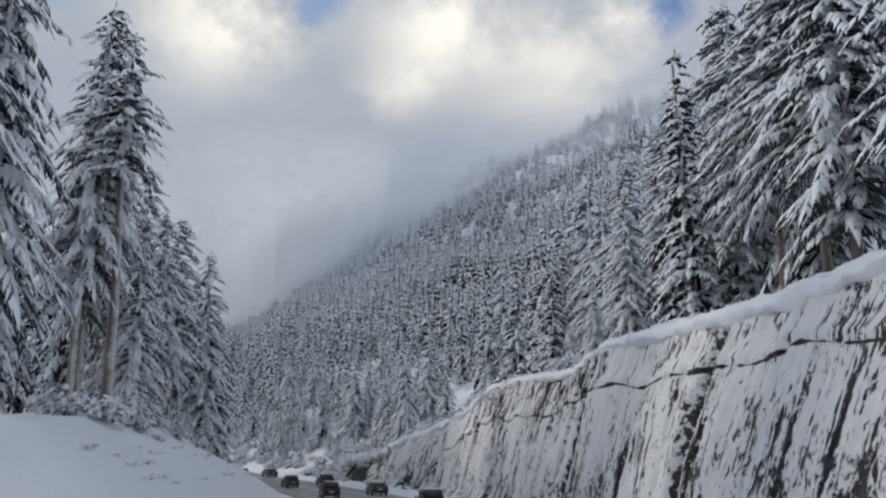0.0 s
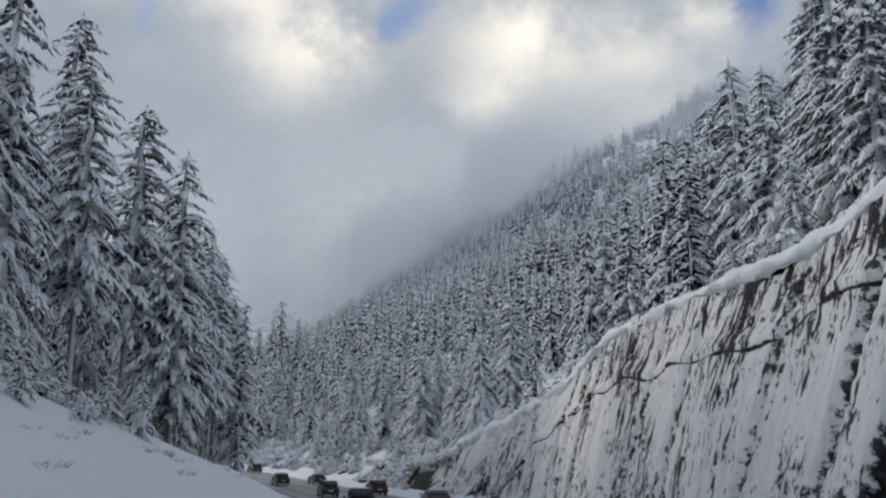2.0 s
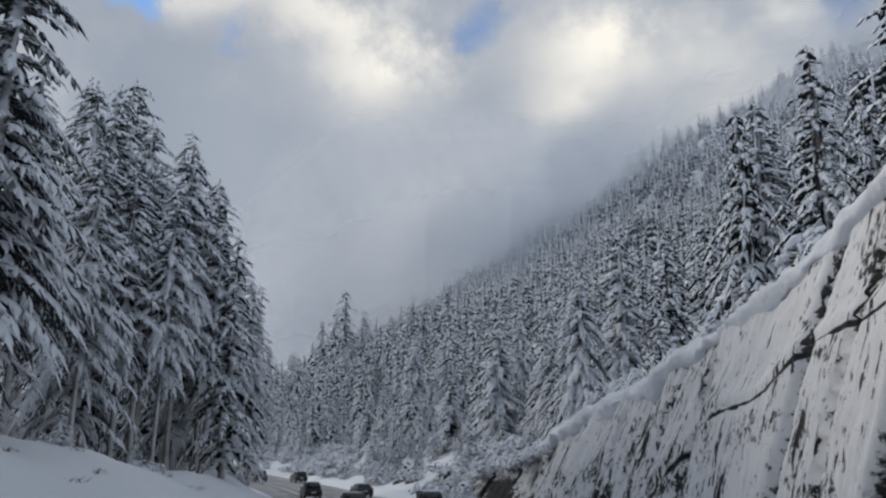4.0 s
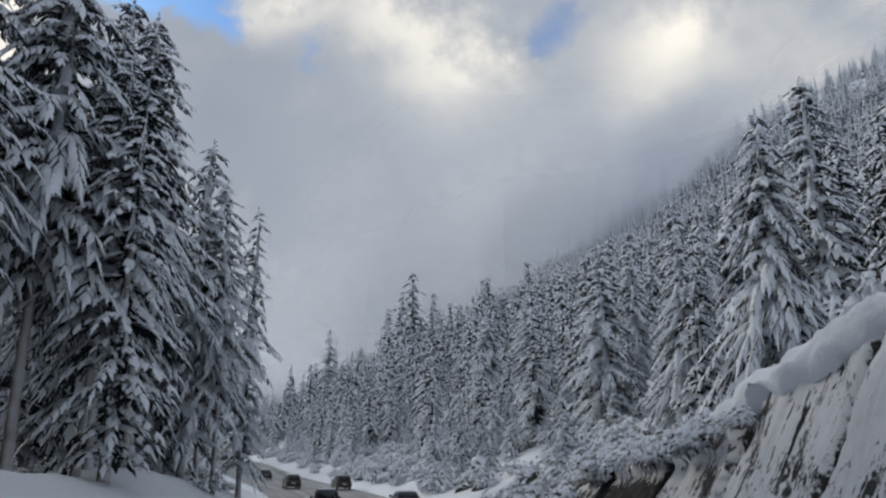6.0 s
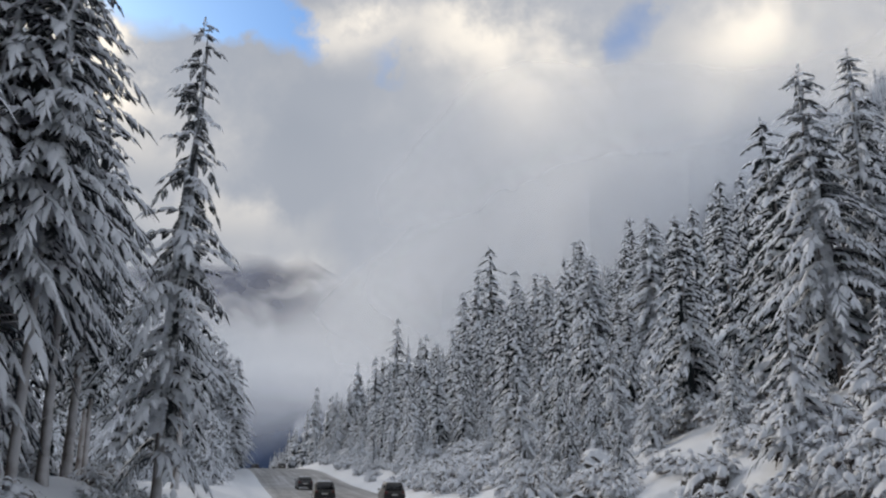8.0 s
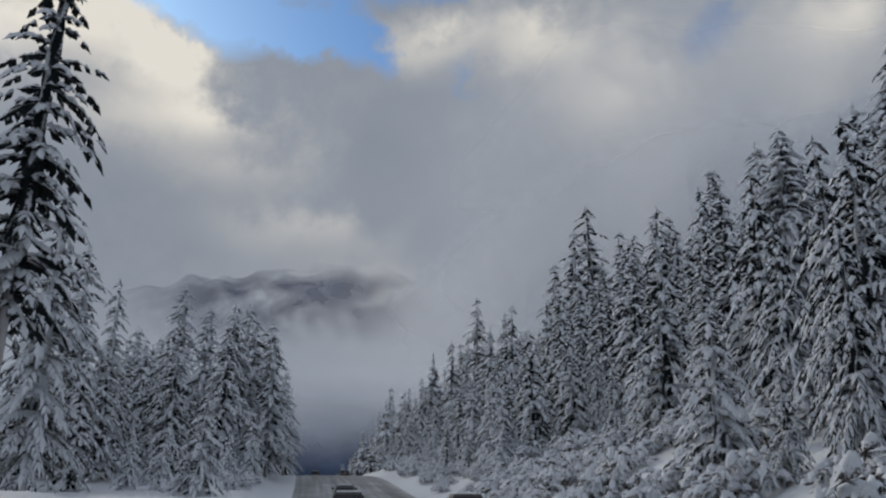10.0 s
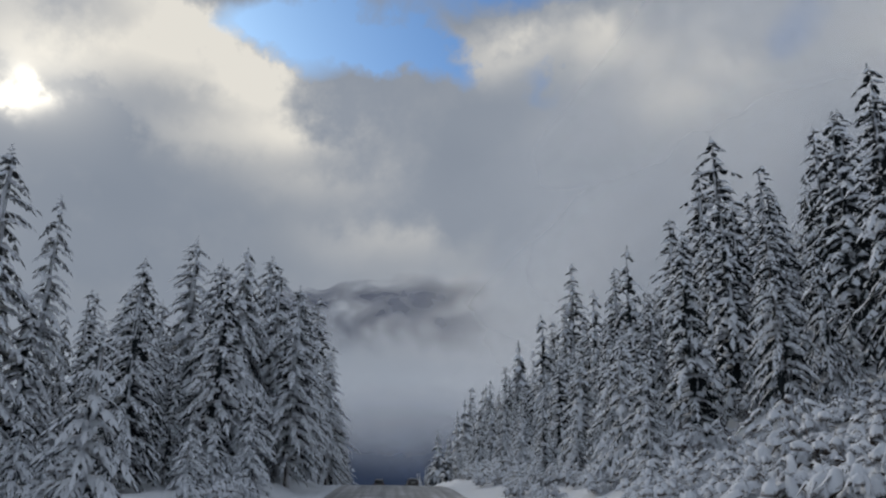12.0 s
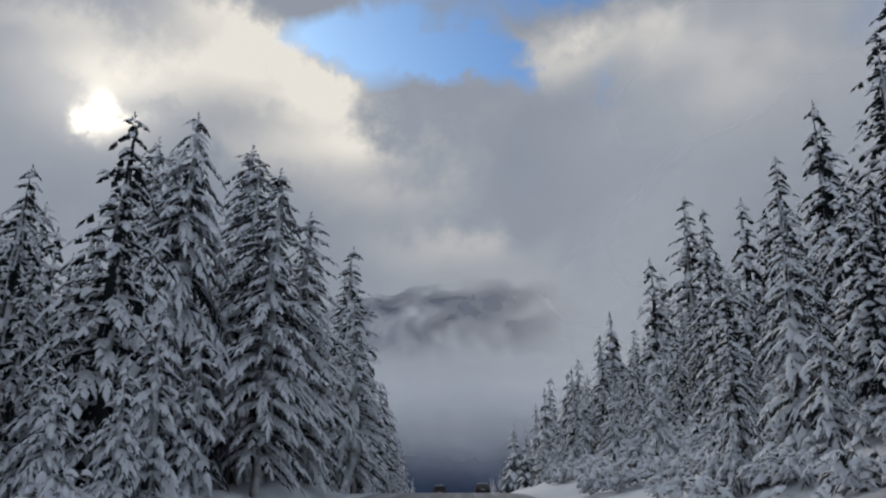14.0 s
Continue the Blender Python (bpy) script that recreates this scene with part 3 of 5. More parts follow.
# ---- trees ----
class Soup:
    """Loose triangles; each vertex also knows how near it lies to the fringe of its spray, and its spray's share of snow."""

    def __init__(self):
        self.v, self.f, self.e = [], [], []

    def blade(self, p, d, length, width, droop, segs, rng, lift=0.3, tip=0.5, puff=0.5):
        """A drooping spray: a ridged, ragged tongue with a blunt tip."""
        side = np.array([d[1], -d[0], 0.0])
        n = np.linalg.norm(side)
        side = side / n if n > 1e-6 else np.array([1.0, 0, 0])
        base, load = len(self.v), rng.rand()
        for k in range(segs + 1):
            t = k / segs
            c = p + d * (length * t)
            c = c + np.array([0, 0, lift * length * t * (1 - t) - droop * length * t * t])
            w = width * (0.45 + 1.1 * t * (1.3 - t)) * rng.uniform(0.65, 1.3) if k < segs else width * tip * rng.uniform(0.6, 1.2)
            self.v += [c - side * w + (0, 0, -0.55 * w * rng.uniform(0.5, 1.5)), c + (0, 0, puff * w + 0.02), c + side * w + (0, 0, -0.55 * w * rng.uniform(0.5, 1.5))]
            self.e += [(0.9, load), (0.0, load), (0.9, load)]
        for k in range(segs):
            a = base + 3 * k
            self.f += [(a, a + 1, a + 4), (a, a + 4, a + 3), (a + 1, a + 2, a + 5), (a + 1, a + 5, a + 4)]
        a = base + 3 * segs
        self.f.append((a, a + 1, a + 2))

    def finger(self, p, d, side, length, hw, droop, load, rng):
        """One twig of a bough: a ridged leaf shape, needles at its rim, snow along its back."""
        b = len(self.v)
        m = p + d * (length * 0.48)
        mz = m[2] + 0.10 * length + 0.35 * hw
        lw, rw = hw * rng.uniform(0.7, 1.3), hw * rng.uniform(0.7, 1.3)
        t = p + d * length
        self.v += [(p[0], p[1], p[2] + 0.02), (m[0] - side[0] * lw, m[1] - side[1] * lw, mz - lw * 1.05), (m[0], m[1], mz),
                   (m[0] + side[0] * rw, m[1] + side[1] * rw, mz - rw * 1.05), (t[0], t[1], t[2] - droop * length)]
        self.e += [(0.35, load), (1.0, load), (0.0, load), (1.0, load), (0.75, load)]
        self.f += [(b, b + 1, b + 2), (b, b + 2, b + 3), (b + 1, b + 4, b + 2), (b + 2, b + 4, b + 3)]

    def bough(self, p, a, L, rise, droop, dens, hw, rng):
        """A fan of twigs along an arching, drooping arm."""
        load = rng.rand()
        bend = rng.uniform(-0.25, 0.25)
        n = max(3, int(round(L * dens)))

        def at(q):
            g = a + bend * q
            return np.array([p[0] + math.cos(g) * L * q, p[1] + math.sin(g) * L * q, p[2] + L * (rise * q - droop * q * q)])

        side0 = (-math.sin(a), math.cos(a))
        c0, c1 = at(0.08), at(0.62)
        self.finger(c0, c1 - c0, side0, 1.0, hw * 1.15, 0.0, load, rng)
        for k in range(n):
            q = 0.06 + 0.86 * (k + rng.uniform(0.1, 0.9)) / n
            c = at(q)
            tz = rise - 2 * droop * q
            fl = (0.26 + 0.17 * L) * (1.15 - 0.75 * q) * rng.uniform(0.75, 1.25)
            for sgn in (-1, 1):
                g = a + bend * q + sgn * rng.uniform(0.40, 0.95)
                d = np.array([math.cos(g), math.sin(g), 0.8 * min(tz, 0.1) - rng.uniform(0.1, 0.6)])
                self.finger(c, d, (-math.sin(g), math.cos(g)), fl, hw * rng.uniform(0.8, 1.2), droop * rng.uniform(0.2, 0.55), load, rng)
        c = at(0.9)
        g = a + bend
        self.finger(c, np.array([math.cos(g), math.sin(g), rise - 1.8 * droop]), (-math.sin(g), math.cos(g)), 0.25 + 0.16 * L, hw, 0.25, load, rng)

    def lump(self, c, a, length, width, dip, rng):
        """A soft pillow of snow lying along a twig, with the twig's dark side below."""
        b, load = len(self.v), rng.rand()
        h, n = np.array([math.cos(a), math.sin(a), -dip]), np.array([-math.sin(a), math.cos(a), 0.0])
        high = width * rng.uniform(0.9, 1.5)
        for r, z, e in ((1.0, -0.35, 0.8), (0.78, 0.55, 0.25)):
            for k in range(6):
                t = k * 1.0472 + rng.uniform(-0.2, 0.2)
                w = r * rng.uniform(0.8, 1.2)
                self.v.append(c + h * (length * math.cos(t) * w) + n * (width * math.sin(t) * w) + (0, 0, z * high))
                self.e.append((e, load))
        self.v.append(c + (0, 0, high))
        self.e.append((0.0, load))
        for k in range(6):
            m = (k + 1) % 6
            self.f += [(b + k, b + m, b + 6 + m), (b + k, b + 6 + m, b + 6 + k), (b + 6 + k, b + 6 + m, b + 12)]

    def core(self, height, first, radius, shape, rng):
        """The dark, dense twigs round the stem."""
        n, rings = 9, 14
        b = len(self.v)
        for k in range(rings):
            t = k / (rings - 1)
            for j in range(n):
                r = radius * ((1 - t) ** shape + 0.02) * rng.uniform(0.03, 0.24)
                a = (j + rng.uniform(-0.3, 0.3)) * 6.283 / n
                self.v.append((r * math.cos(a), r * math.sin(a), height * (first + (0.97 - first) * t) + rng.uniform(-0.4, 0.4)))
                self.e.append((rng.uniform(0.3, 1.0), rng.rand()))
        for k in range(rings - 1):
            for j in range(n):
                p, q = b + k * n + j, b + k * n + (j + 1) % n
                self.f += [(p, q, q + n), (p, q + n, p + n)]

    def mesh(self, name, mat):
        me = mesh_from(name, self.v, self.f, mat)
        uv_layer(me, self.e)
        return me


def flat_mesh(me):
    """A mesh of triangles as plain arrays: places, corners, fringe."""
    co, ix, uv = np.zeros(len(me.vertices) * 3, np.float32), np.zeros(len(me.loops), np.int32), np.zeros(len(me.loops) * 2, np.float32)
    me.vertices.foreach_get("co", co)
    me.loops.foreach_get("vertex_index", ix)
    me.uv_layers[0].data.foreach_get("uv", uv)
    e = np.zeros((len(me.vertices), 2), np.float32)
    e[ix] = uv.reshape(-1, 2)
    return co.reshape(-1, 3), ix.reshape(-1, 3), e


def conifer_crown(name, seed, height, radius, first, whorls, arms, dens, droop, shape=0.85, ragged=0.2):
    rng = np.random.RandomState(seed)
    soup = Soup()
    soup.core(height, first + 0.03, radius, shape, rng)
    lean = rng.uniform(-0.01, 0.01, 2)
    hw = 0.125 if dens > 2.4 else 0.21 if dens > 1.4 else 0.27
    for i in range(whorls):
        t = min(max((i + rng.uniform(-0.4, 0.4)) / whorls, 0), 0.985) ** 0.92
        r = radius * ((1 - t) ** shape + 0.09) * (1 - 0.35 * max(0, 0.2 - t) / 0.2)
        n = max(3, int(round(arms * (0.5 + 0.5 * (1 - t)))))
        a0 = rng.uniform(0, 6.28)
        for j in range(n):
            if rng.rand() < ragged * 0.5:
                continue
            z = height * (first + (1 - first) * min(0.985, max(0, t + rng.uniform(-0.4, 0.4) / whorls)))
            L = max(0.5, r * rng.uniform(1 - ragged * 1.3, 1 + ragged))
            soup.bough((lean[0] * z, lean[1] * z, z), a0 + j * 6.283 / n + rng.uniform(-0.4, 0.4), L, rng.uniform(0.0, 0.3) + 0.2 * t,
                       droop * rng.uniform(0.9, 1.5) * (1 - 0.2 * t), dens, hw * (0.7 + 0.3 * min(1, L / 1.5)), rng)
    for j in range(9):
        a, up = j * 2.1 + rng.uniform(-0.4, 0.4), 0.15 + 0.10 * j
        soup.blade(np.array([lean[0] * height, lean[1] * height, height * (0.965 + 0.0042 * j)]), np.array([math.cos(a) * (1.05 - up), math.sin(a) * (1.05 - up), up]), height * 0.010 + 0.2, 0.065, 0.3, 2, rng, 0.2, 0.6, 0.9)
    return soup.mesh(name, M_NEEDLE if dens > 2.4 else M_SLOPE)


def trunk_mesh(name, seed, height, r0):
    n, rings = 9, 14
    v, f = [], []
    for k in range(rings):
        t = k / (rings - 1)
        r = r0 * (1 - t) ** 0.8 * (1 + 0.35 * math.exp(-t * 30)) + 0.02
        sway = 0.12 * math.sin(t * 5 + seed)
        for j in range(n):
            a = j * 6.283 / n
            rr = r * (1 + 0.08 * math.sin(3 * a + seed))
            v.append((rr * math.cos(a) + sway, rr * math.sin(a), t * height - 0.5))
    for k in range(rings - 1):
        for j in range(n):
            a, b = k * n + j, k * n + (j + 1) % n
            f += [(a, b, b + n), (a, b + n, a + n)]
    return mesh_from(name, v, f, M_BARK)


def stub_mesh(seed, height, first):
    """One dead branch of the bare lower stem."""
    rng = np.random.RandomState(seed)
    v, f = [], []
    z, a, L = height * rng.uniform(0.3, 0.95) * first, rng.uniform(0, 6.28), rng.uniform(0.8, 2.2)
    d = np.array([math.cos(a), math.sin(a), rng.uniform(-0.5, 0.1)])
    for q, w in ((0.0, 0.06), (0.5, 0.035), (1.0, 0.012)):
        for g in range(4):
            ang = g * 1.571
            c = np.array([0, 0, z - 0.25 * L * q * q]) + d * (L * q)
            v.append(tuple(c + w * np.array([-math.sin(a) * math.cos(ang), math.cos(a) * math.cos(ang), math.sin(ang)])))
    for b in (0, 4):
        for g in range(4):
            h = (g + 1) % 4
            f += [(b + g, b + h, b + 4 + h), (b + g, b + 4 + h, b + 4 + g)]
    return mesh_from("dead_branch", v, f, M_BARK)


KINDS = {}


def kind_of_tree(key, label, seed, height, radius, first, whorls, arms, sprays, droop, shape, ragged, r0):
    stubs = [stub_mesh(seed * 10 + k, height, first) for k in range(6)] if first > 0.2 else []
    KINDS[key] = (label, height, conifer_crown("crown", seed, height, radius, first, whorls, arms, sprays, droop, shape, ragged),
                  trunk_mesh("trunk", seed, height * 0.97, r0), stubs)


# tall ones near the road
kind_of_tree("close", "big hemlock with many drooping boughs under thick snow", 10, 30, 4.4, 0.30, 36, 8, 4.0, 0.8, 0.7, 0.28, 0.24)
kind_of_tree("broad", "broad fir with heavy drooping snow-laden boughs", 11, 26, 4.2, 0.08, 32, 8, 3.6, 0.78, 0.75, 0.25, 0.26)
kind_of_tree("tall", "tall narrow fir carrying thick clumps of snow", 12, 27, 3.2, 0.12, 38, 7, 3.5, 0.76, 0.55, 0.32, 0.22)
kind_of_tree("bare", "tall fir with a long bare lower trunk and snowy crown", 13, 28, 3.3, 0.33, 34, 7, 3.5, 0.72, 0.5, 0.34, 0.20)
kind_of_tree("weep", "drooping hemlock draped in snow with a nodding top", 14, 24, 4.4, 0.05, 34, 8, 3.8, 1.05, 0.8, 0.22, 0.30)
kind_of_tree("thin", "thin half-dead fir with sparse snowy branches", 15, 25, 2.7, 0.12, 38, 6, 3.2, 0.7, 0.65, 0.42, 0.2)
kind_of_tree("young", "young fir bowed under fresh snow", 16, 8, 2.2, 0.02, 14, 6, 3.2, 0.7, 0.8, 0.25, 0.12)
kind_of_tree("pole", "leaning pale fir stem bare of branches almost to its top", 22, 26, 2.2, 0.62, 16, 6, 3.6, 0.6, 0.5, 0.34, 0.30)
# lighter ones for the slopes
kind_of_tree("slope", "snow-covered fir on the hillside", 17, 22, 3.7, 0.06, 25, 6, 1.8, 0.75, 0.75, 0.28, 0.26)
kind_of_tree("back", "tall fir with a bare lower trunk deep in the stand", 20, 26, 3.0, 0.30, 24, 6, 1.8, 0.6, 0.5, 0.3, 0.28)
kind_of_tree("spire", "slender snow-covered fir with a pointed top", 18, 23, 2.9, 0.08, 27, 6, 1.9, 0.7, 0.75, 0.35, 0.24)
kind_of_tree("wide", "wide snow-covered hemlock on the hillside", 19, 20, 4.1, 0.04, 22, 7, 1.7, 0.95, 0.8, 0.25, 0.26)
kind_of_tree("light", "snow-covered fir among many on the slope", 23, 17, 3.1, 0.05, 19, 6, 1.3, 0.75, 0.8, 0.30, 0.2)
kind_of_tree("lean", "narrow snow-covered fir among many on the slope", 24, 19, 2.7, 0.06, 21, 6, 1.3, 0.8, 0.75, 0.33, 0.2)


def plant(key, s, u, height, group, fat=1.0):
    label, h0, crown, trunk, stubs = KINDS[key]
    rng = random.Random(int(s * 131 + u * 17 + height * 7))
    k = height / h0
    kw = k * fat * rng.uniform(0.9, 1.12)
    root = new("conifer")
    x, y, z = spot(s, u)
    part("trunk", trunk, root)
    part("crown", crown, root)
    for me in stubs:
        part("dead_branch", me, root)
    root.matrix_world = pose(x, y, z, rng.uniform(-1.5, 1.5), rng.uniform(-1.5, 1.5), rng.uniform(0, 360)) @ Matrix.Diagonal((kw, kw, k, 1))
    tagged(root, label, "conifer tree", group)


# (kind, along, to the right, height of the top above the road)
RIGHT_TREES = [("tall", 99, 31.2, 41.1), ("broad", 127, 31.5, 36), ("tall", 74, 22.9, 32.7), ("tall", 165, 23.8, 24.7), ("broad", 163.5, 20.2, 23.0), ("slope", 170, 22.0, 23.3), ("tall", 159, 25.5, 26), ("weep", 132, 16.5, 20.4),
               ("spire", 320, 27, 35.4), ("slope", 296, 43.3, 48.6), ("spire", 246, 40.5, 38), ("spire", 290, 46.5, 42.2), ("spire", 246, 50.8, 43), ("slope", 294, 39, 42.7),
               ("spire", 275, 37, 32.8), ("slope", 256, 37.4, 34.5), ("spire", 447, 25.6, 40.5), ("wide", 120, 36.2, 35), ("spire", 128, 34.3, 34), ("broad", 83, 20.6, 18.2),
               ("broad", 72, 18.7, 19.8), ("spire", 250, 56.1, 41.9), ("tall", 139, 23.8, 26.6), ("slope", 250, 36.6, 33.2), ("slope", 250, 43, 39.2), ("slope", 254, 34.0, 31.5),
               ("spire", 243, 45.5, 31.4), ("spire", 337, 23.7, 22.8), ("spire", 324, 25.0, 26.7), ("slope", 310, 41.6, 40.9), ("wide", 268, 22.8, 18.4), ("slope", 273, 19.8, 16.5),
               ("spire", 52, 18.8, 32.2), ("tall", 52, 22.2, 36.5), ("close", 45, 21, 34), ("tall", 60, 26, 41), ("broad", 52, 27, 38), ("close", 38, 19.5, 34), ("tall", 33, 18, 33),
               ("close", 30, 22.5, 36), ("tall", 66, 20, 27), ("tall", 60, 21.5, 32), ("bare", 69, 25, 34), ("tall", 26, 19, 34), ("tall", 80, 26, 36), ("broad", 88, 27, 34), ("spire", 104, 26.5, 35.4),
               ("tall", 90, 33, 41), ("spire", 105, 29.8, 36), ("tall", 106, 33.2, 40.5), ("broad", 152, 24, 23), ("weep", 147, 19, 18), ("close", 207, 24, 25), ("tall", 214, 27, 27), ("close", 199, 27, 27)]
LEFT_TREES = [("tall", 94, -17.0, 26.9), ("bare", 80, -20.2, 27.4), ("thin", 163, -9.9, 24), ("broad", 285, -24.9, 27.9), ("weep", 268, -16.1, 22.5), ("broad", 279, -30.3, 20.3),
              ("spire", 317, -13, 27.7), ("tall", 248, -29.4, 25.4), ("thin", 251, -27.0, 22.5), ("broad", 274, -13.4, 21.7), ("bare", 85, -23.4, 33.1), ("bare", 94, -20.4, 30.5), ("tall", 71, -20.7, 23.4),
              ("tall", 151, -12.8, 25), ("bare", 151, -10.8, 22), ("bare", 143, -14.6, 29.9), ("close", 138, -15.0, 27), ("bare", 138, -20, 30), ("broad", 276, -20, 23.3),
              ("spire", 322, -14.5, 27.6), ("spire", 311, -10.8, 17.5), ("spire", 361, -11.5, 18.8), ("tall", 212, -21.6, 20.3), ("weep", 271, -27.2, 17.9), ("tall", 277, -14.8, 23.8),
              ("broad", 283, -12.2, 21), ("tall", 268, -10.9, 19), ("broad", 294, -9.2, 16.5), ("spire", 330, -10.0, 14), ("slope", 338, -9.6, 11), ("slope", 346, -9.2, 9), ("slope", 304, -10.2, 13), ("broad", 281, -26.5, 19.5), ("bare", 60, -23.0, 38), ("tall", 44, -23.5, 40), ("close", 68, -24.5, 38), ("tall", 63, -19.5, 22), ("pole", 59, -20.3, 35), ("bare", 39, -25, 42),
              ("tall", 117, -20.5, 28), ("close", 122, -21, 30), ("close", 104, -19.5, 23), ("bare", 110, -18.5, 21), ("bare", 119, -18.5, 23), ("bare", 126, -18.5, 29), ("tall", 146, -17.5, 33),
              ("spire", 132, -12.7, 22), ("bare", 147, -15.2, 29.5), ("broad", 156, -16, 27), ("bare", 158, -12.5, 22), ("bare", 134, -14.5, 23), ("tall", 128, -24, 33), ("bare", 133, -22.5, 35), ("tall", 100, -25, 25.2), ("bare", 120, -16.2, 22),
              ("close", 133, -16.9, 31.4), ("tall", 49, -26, 36), ("tall", 75, -23.5, 31)]
for key, s, u, top in RIGHT_TREES:
    plant(key, s, u, top - float(above_road(s, u)), "hillside trees", 1.0 if key == "thin" else 1.22)
for key, s, u, top in LEFT_TREES:
    plant(key, s, u, top - float(above_road(s, u)), "roadside trees", 1.0 if key == "thin" else float(np.interp(s, [60, 160, 230, 260], [1.1, 1.15, 1.2, 1.35])))


def fill(n, s0, s1, u0, u1, keys, h0, h1, gap, group, taken, seed, pow_u=1.0):
    rng = random.Random(seed)
    tries = 0
    made = 0
    while made < n and tries < n * 30:
        tries += 1
        s = rng.uniform(s0, s1)
        u = u0 + (u1 - u0) * rng.random() ** pow_u
        if any((s - a) ** 2 + (u - b) ** 2 < gap * gap for a, b in taken):
            continue
        taken.append((s, u))
        plant(rng.choice(keys), s, u, rng.uniform(h0, h1), group)
        made += 1


taken_l = [(s, u) for _, s, u, _ in LEFT_TREES]
taken_r = [(s, u) for _, s, u, _ in RIGHT_TREES]
fill(9, 78, 125, -44, -27, ["slope", "spire", "back"], 24, 31, 4.0, "roadside trees", taken_l, 1)
fill(7, 126, 158, -36, -20, ["slope", "back", "back"], 22, 30, 3.6, "roadside trees", taken_l, 2)
fill(14, 150, 186, -27, -12.5, ["back", "slope"], 14, 23, 2.6, "roadside trees", taken_l, 12)
fill(36, 252, 350, -48, -14, ["wide", "slope", "spire", "slope"], 9, 18, 2.8, "roadside trees", taken_l, 3)
fill(12, 48, 160, -19, -15, ["young"], 1.8, 4, 2.0, "roadside saplings", taken_l, 4)
fill(20, 226, 335, -24, -12.2, ["young"], 3.0, 9, 1.8, "roadside saplings", taken_l, 5)
fill(22, 238, 292, -30, -11.0, ["young"], 4.0, 8.5, 1.6, "roadside saplings", taken_l, 15)
fill(14, 25, 140, 22, 40, ["slope", "spire", "wide"], 16, 24, 3.6, "hillside trees", taken_r, 6)
fill(26, 128, 232, 16, 32, ["slope", "spire", "wide"], 9, 16, 2.6, "hillside trees", taken_r, 7)
fill(34, 145, 248, 10.5, 26, ["young", "wide", "young"], 3.5, 8, 2.0, "hillside saplings", taken_r, 18)
fill(34, 228, 345, 9.5, 22, ["young", "wide", "young"], 3.5, 9, 2.0, "hillside saplings", taken_r, 8)


def grove(n, s0, s1, u0, u1, keys, h0, h1, gap, taken, seed, label):
    """A stand too dense to tell its trees apart."""
    rng = random.Random(seed)
    vs, fs, base, tries, made = [], [], 0, 0, 0
    flat = {key: (*flat_mesh(KINDS[key][2]), KINDS[key][1]) for key in keys}
    es = []
    while made < n and tries < n * 30:
        tries += 1
        s, u = rng.uniform(s0, s1), rng.uniform(u0, u1)
        if any((s - a) ** 2 + (u - b) ** 2 < gap * gap for a, b in taken):
            continue
        taken.append((s, u))
        made += 1
        co, ix, e, h = flat[rng.choice(keys)]
        k, a = rng.uniform(h0, h1) / h * float(np.interp(s, [285, 322], [1.0, 0.62 if u > 22 else 1.0])), rng.uniform(0, 6.28)
        kw = k * rng.uniform(0.9, 1.15)
        x, y, z = spot(s, u)
        c, d = math.cos(a) * kw, math.sin(a) * kw
        vs.append(np.stack([co[:, 0] * c - co[:, 1] * d + x, co[:, 0] * d + co[:, 1] * c + y, co[:, 2] * k + z], -1))
        fs.append(ix + base)
        es.append(e)
        base += len(co)
    me = mesh_from("conifer_stand", np.concatenate(vs), np.concatenate(fs), M_SLOPE)
    uv_layer(me, np.concatenate(es))
    tagged(new("conifer_stand", me), label, "forest", kind="stuff")


def far_tree(seed, height, radius, tiers, arms):
    """A small conifer: a dark core with tiers of single drooping boughs."""
    rng = np.random.RandomState(seed)
    soup = Soup()
    b = len(soup.v)
    soup.v += [(0.3 * radius * math.cos(k * 1.257), 0.3 * radius * math.sin(k * 1.257), 0.04 * height) for k in range(5)] + [(0, 0, height * 0.99)]
    soup.e += [(0.75, 0.3)] * 5 + [(0.5, 0.5)]
    soup.f += [(b + k, b + (k + 1) % 5, b + 5) for k in range(5)]
    for i in range(tiers):
        t = (i + rng.uniform(-0.3, 0.3)) / tiers
        r = radius * ((1 - max(t, 0)) ** 0.8 + 0.05)
        z = height * (0.10 + 0.88 * max(t, 0))
        n = arms if t < 0.6 else max(3, arms - 1)
        a0 = rng.uniform(0, 6.28)
        for j in range(n):
            a = a0 + (j + rng.uniform(-0.3, 0.3)) * 6.283 / n
            L = r * rng.uniform(0.7, 1.25)
            soup.finger(np.array([0, 0, z + rng.uniform(-0.3, 0.3) * height / tiers]), np.array([math.cos(a), math.sin(a), -0.1]), (-math.sin(a), math.cos(a)), L, L * rng.uniform(0.30, 0.46), rng.uniform(0.35, 0.75), rng.rand(), rng)
    soup.finger(np.array([0, 0, height * 0.9]), np.array([0, 0, 1.0]), (1.0, 0.0), height * 0.1, 0.008 * height, 0.0, 0.6, rng)
    return np.array(soup.v), np.array(soup.f), np.array(soup.e)


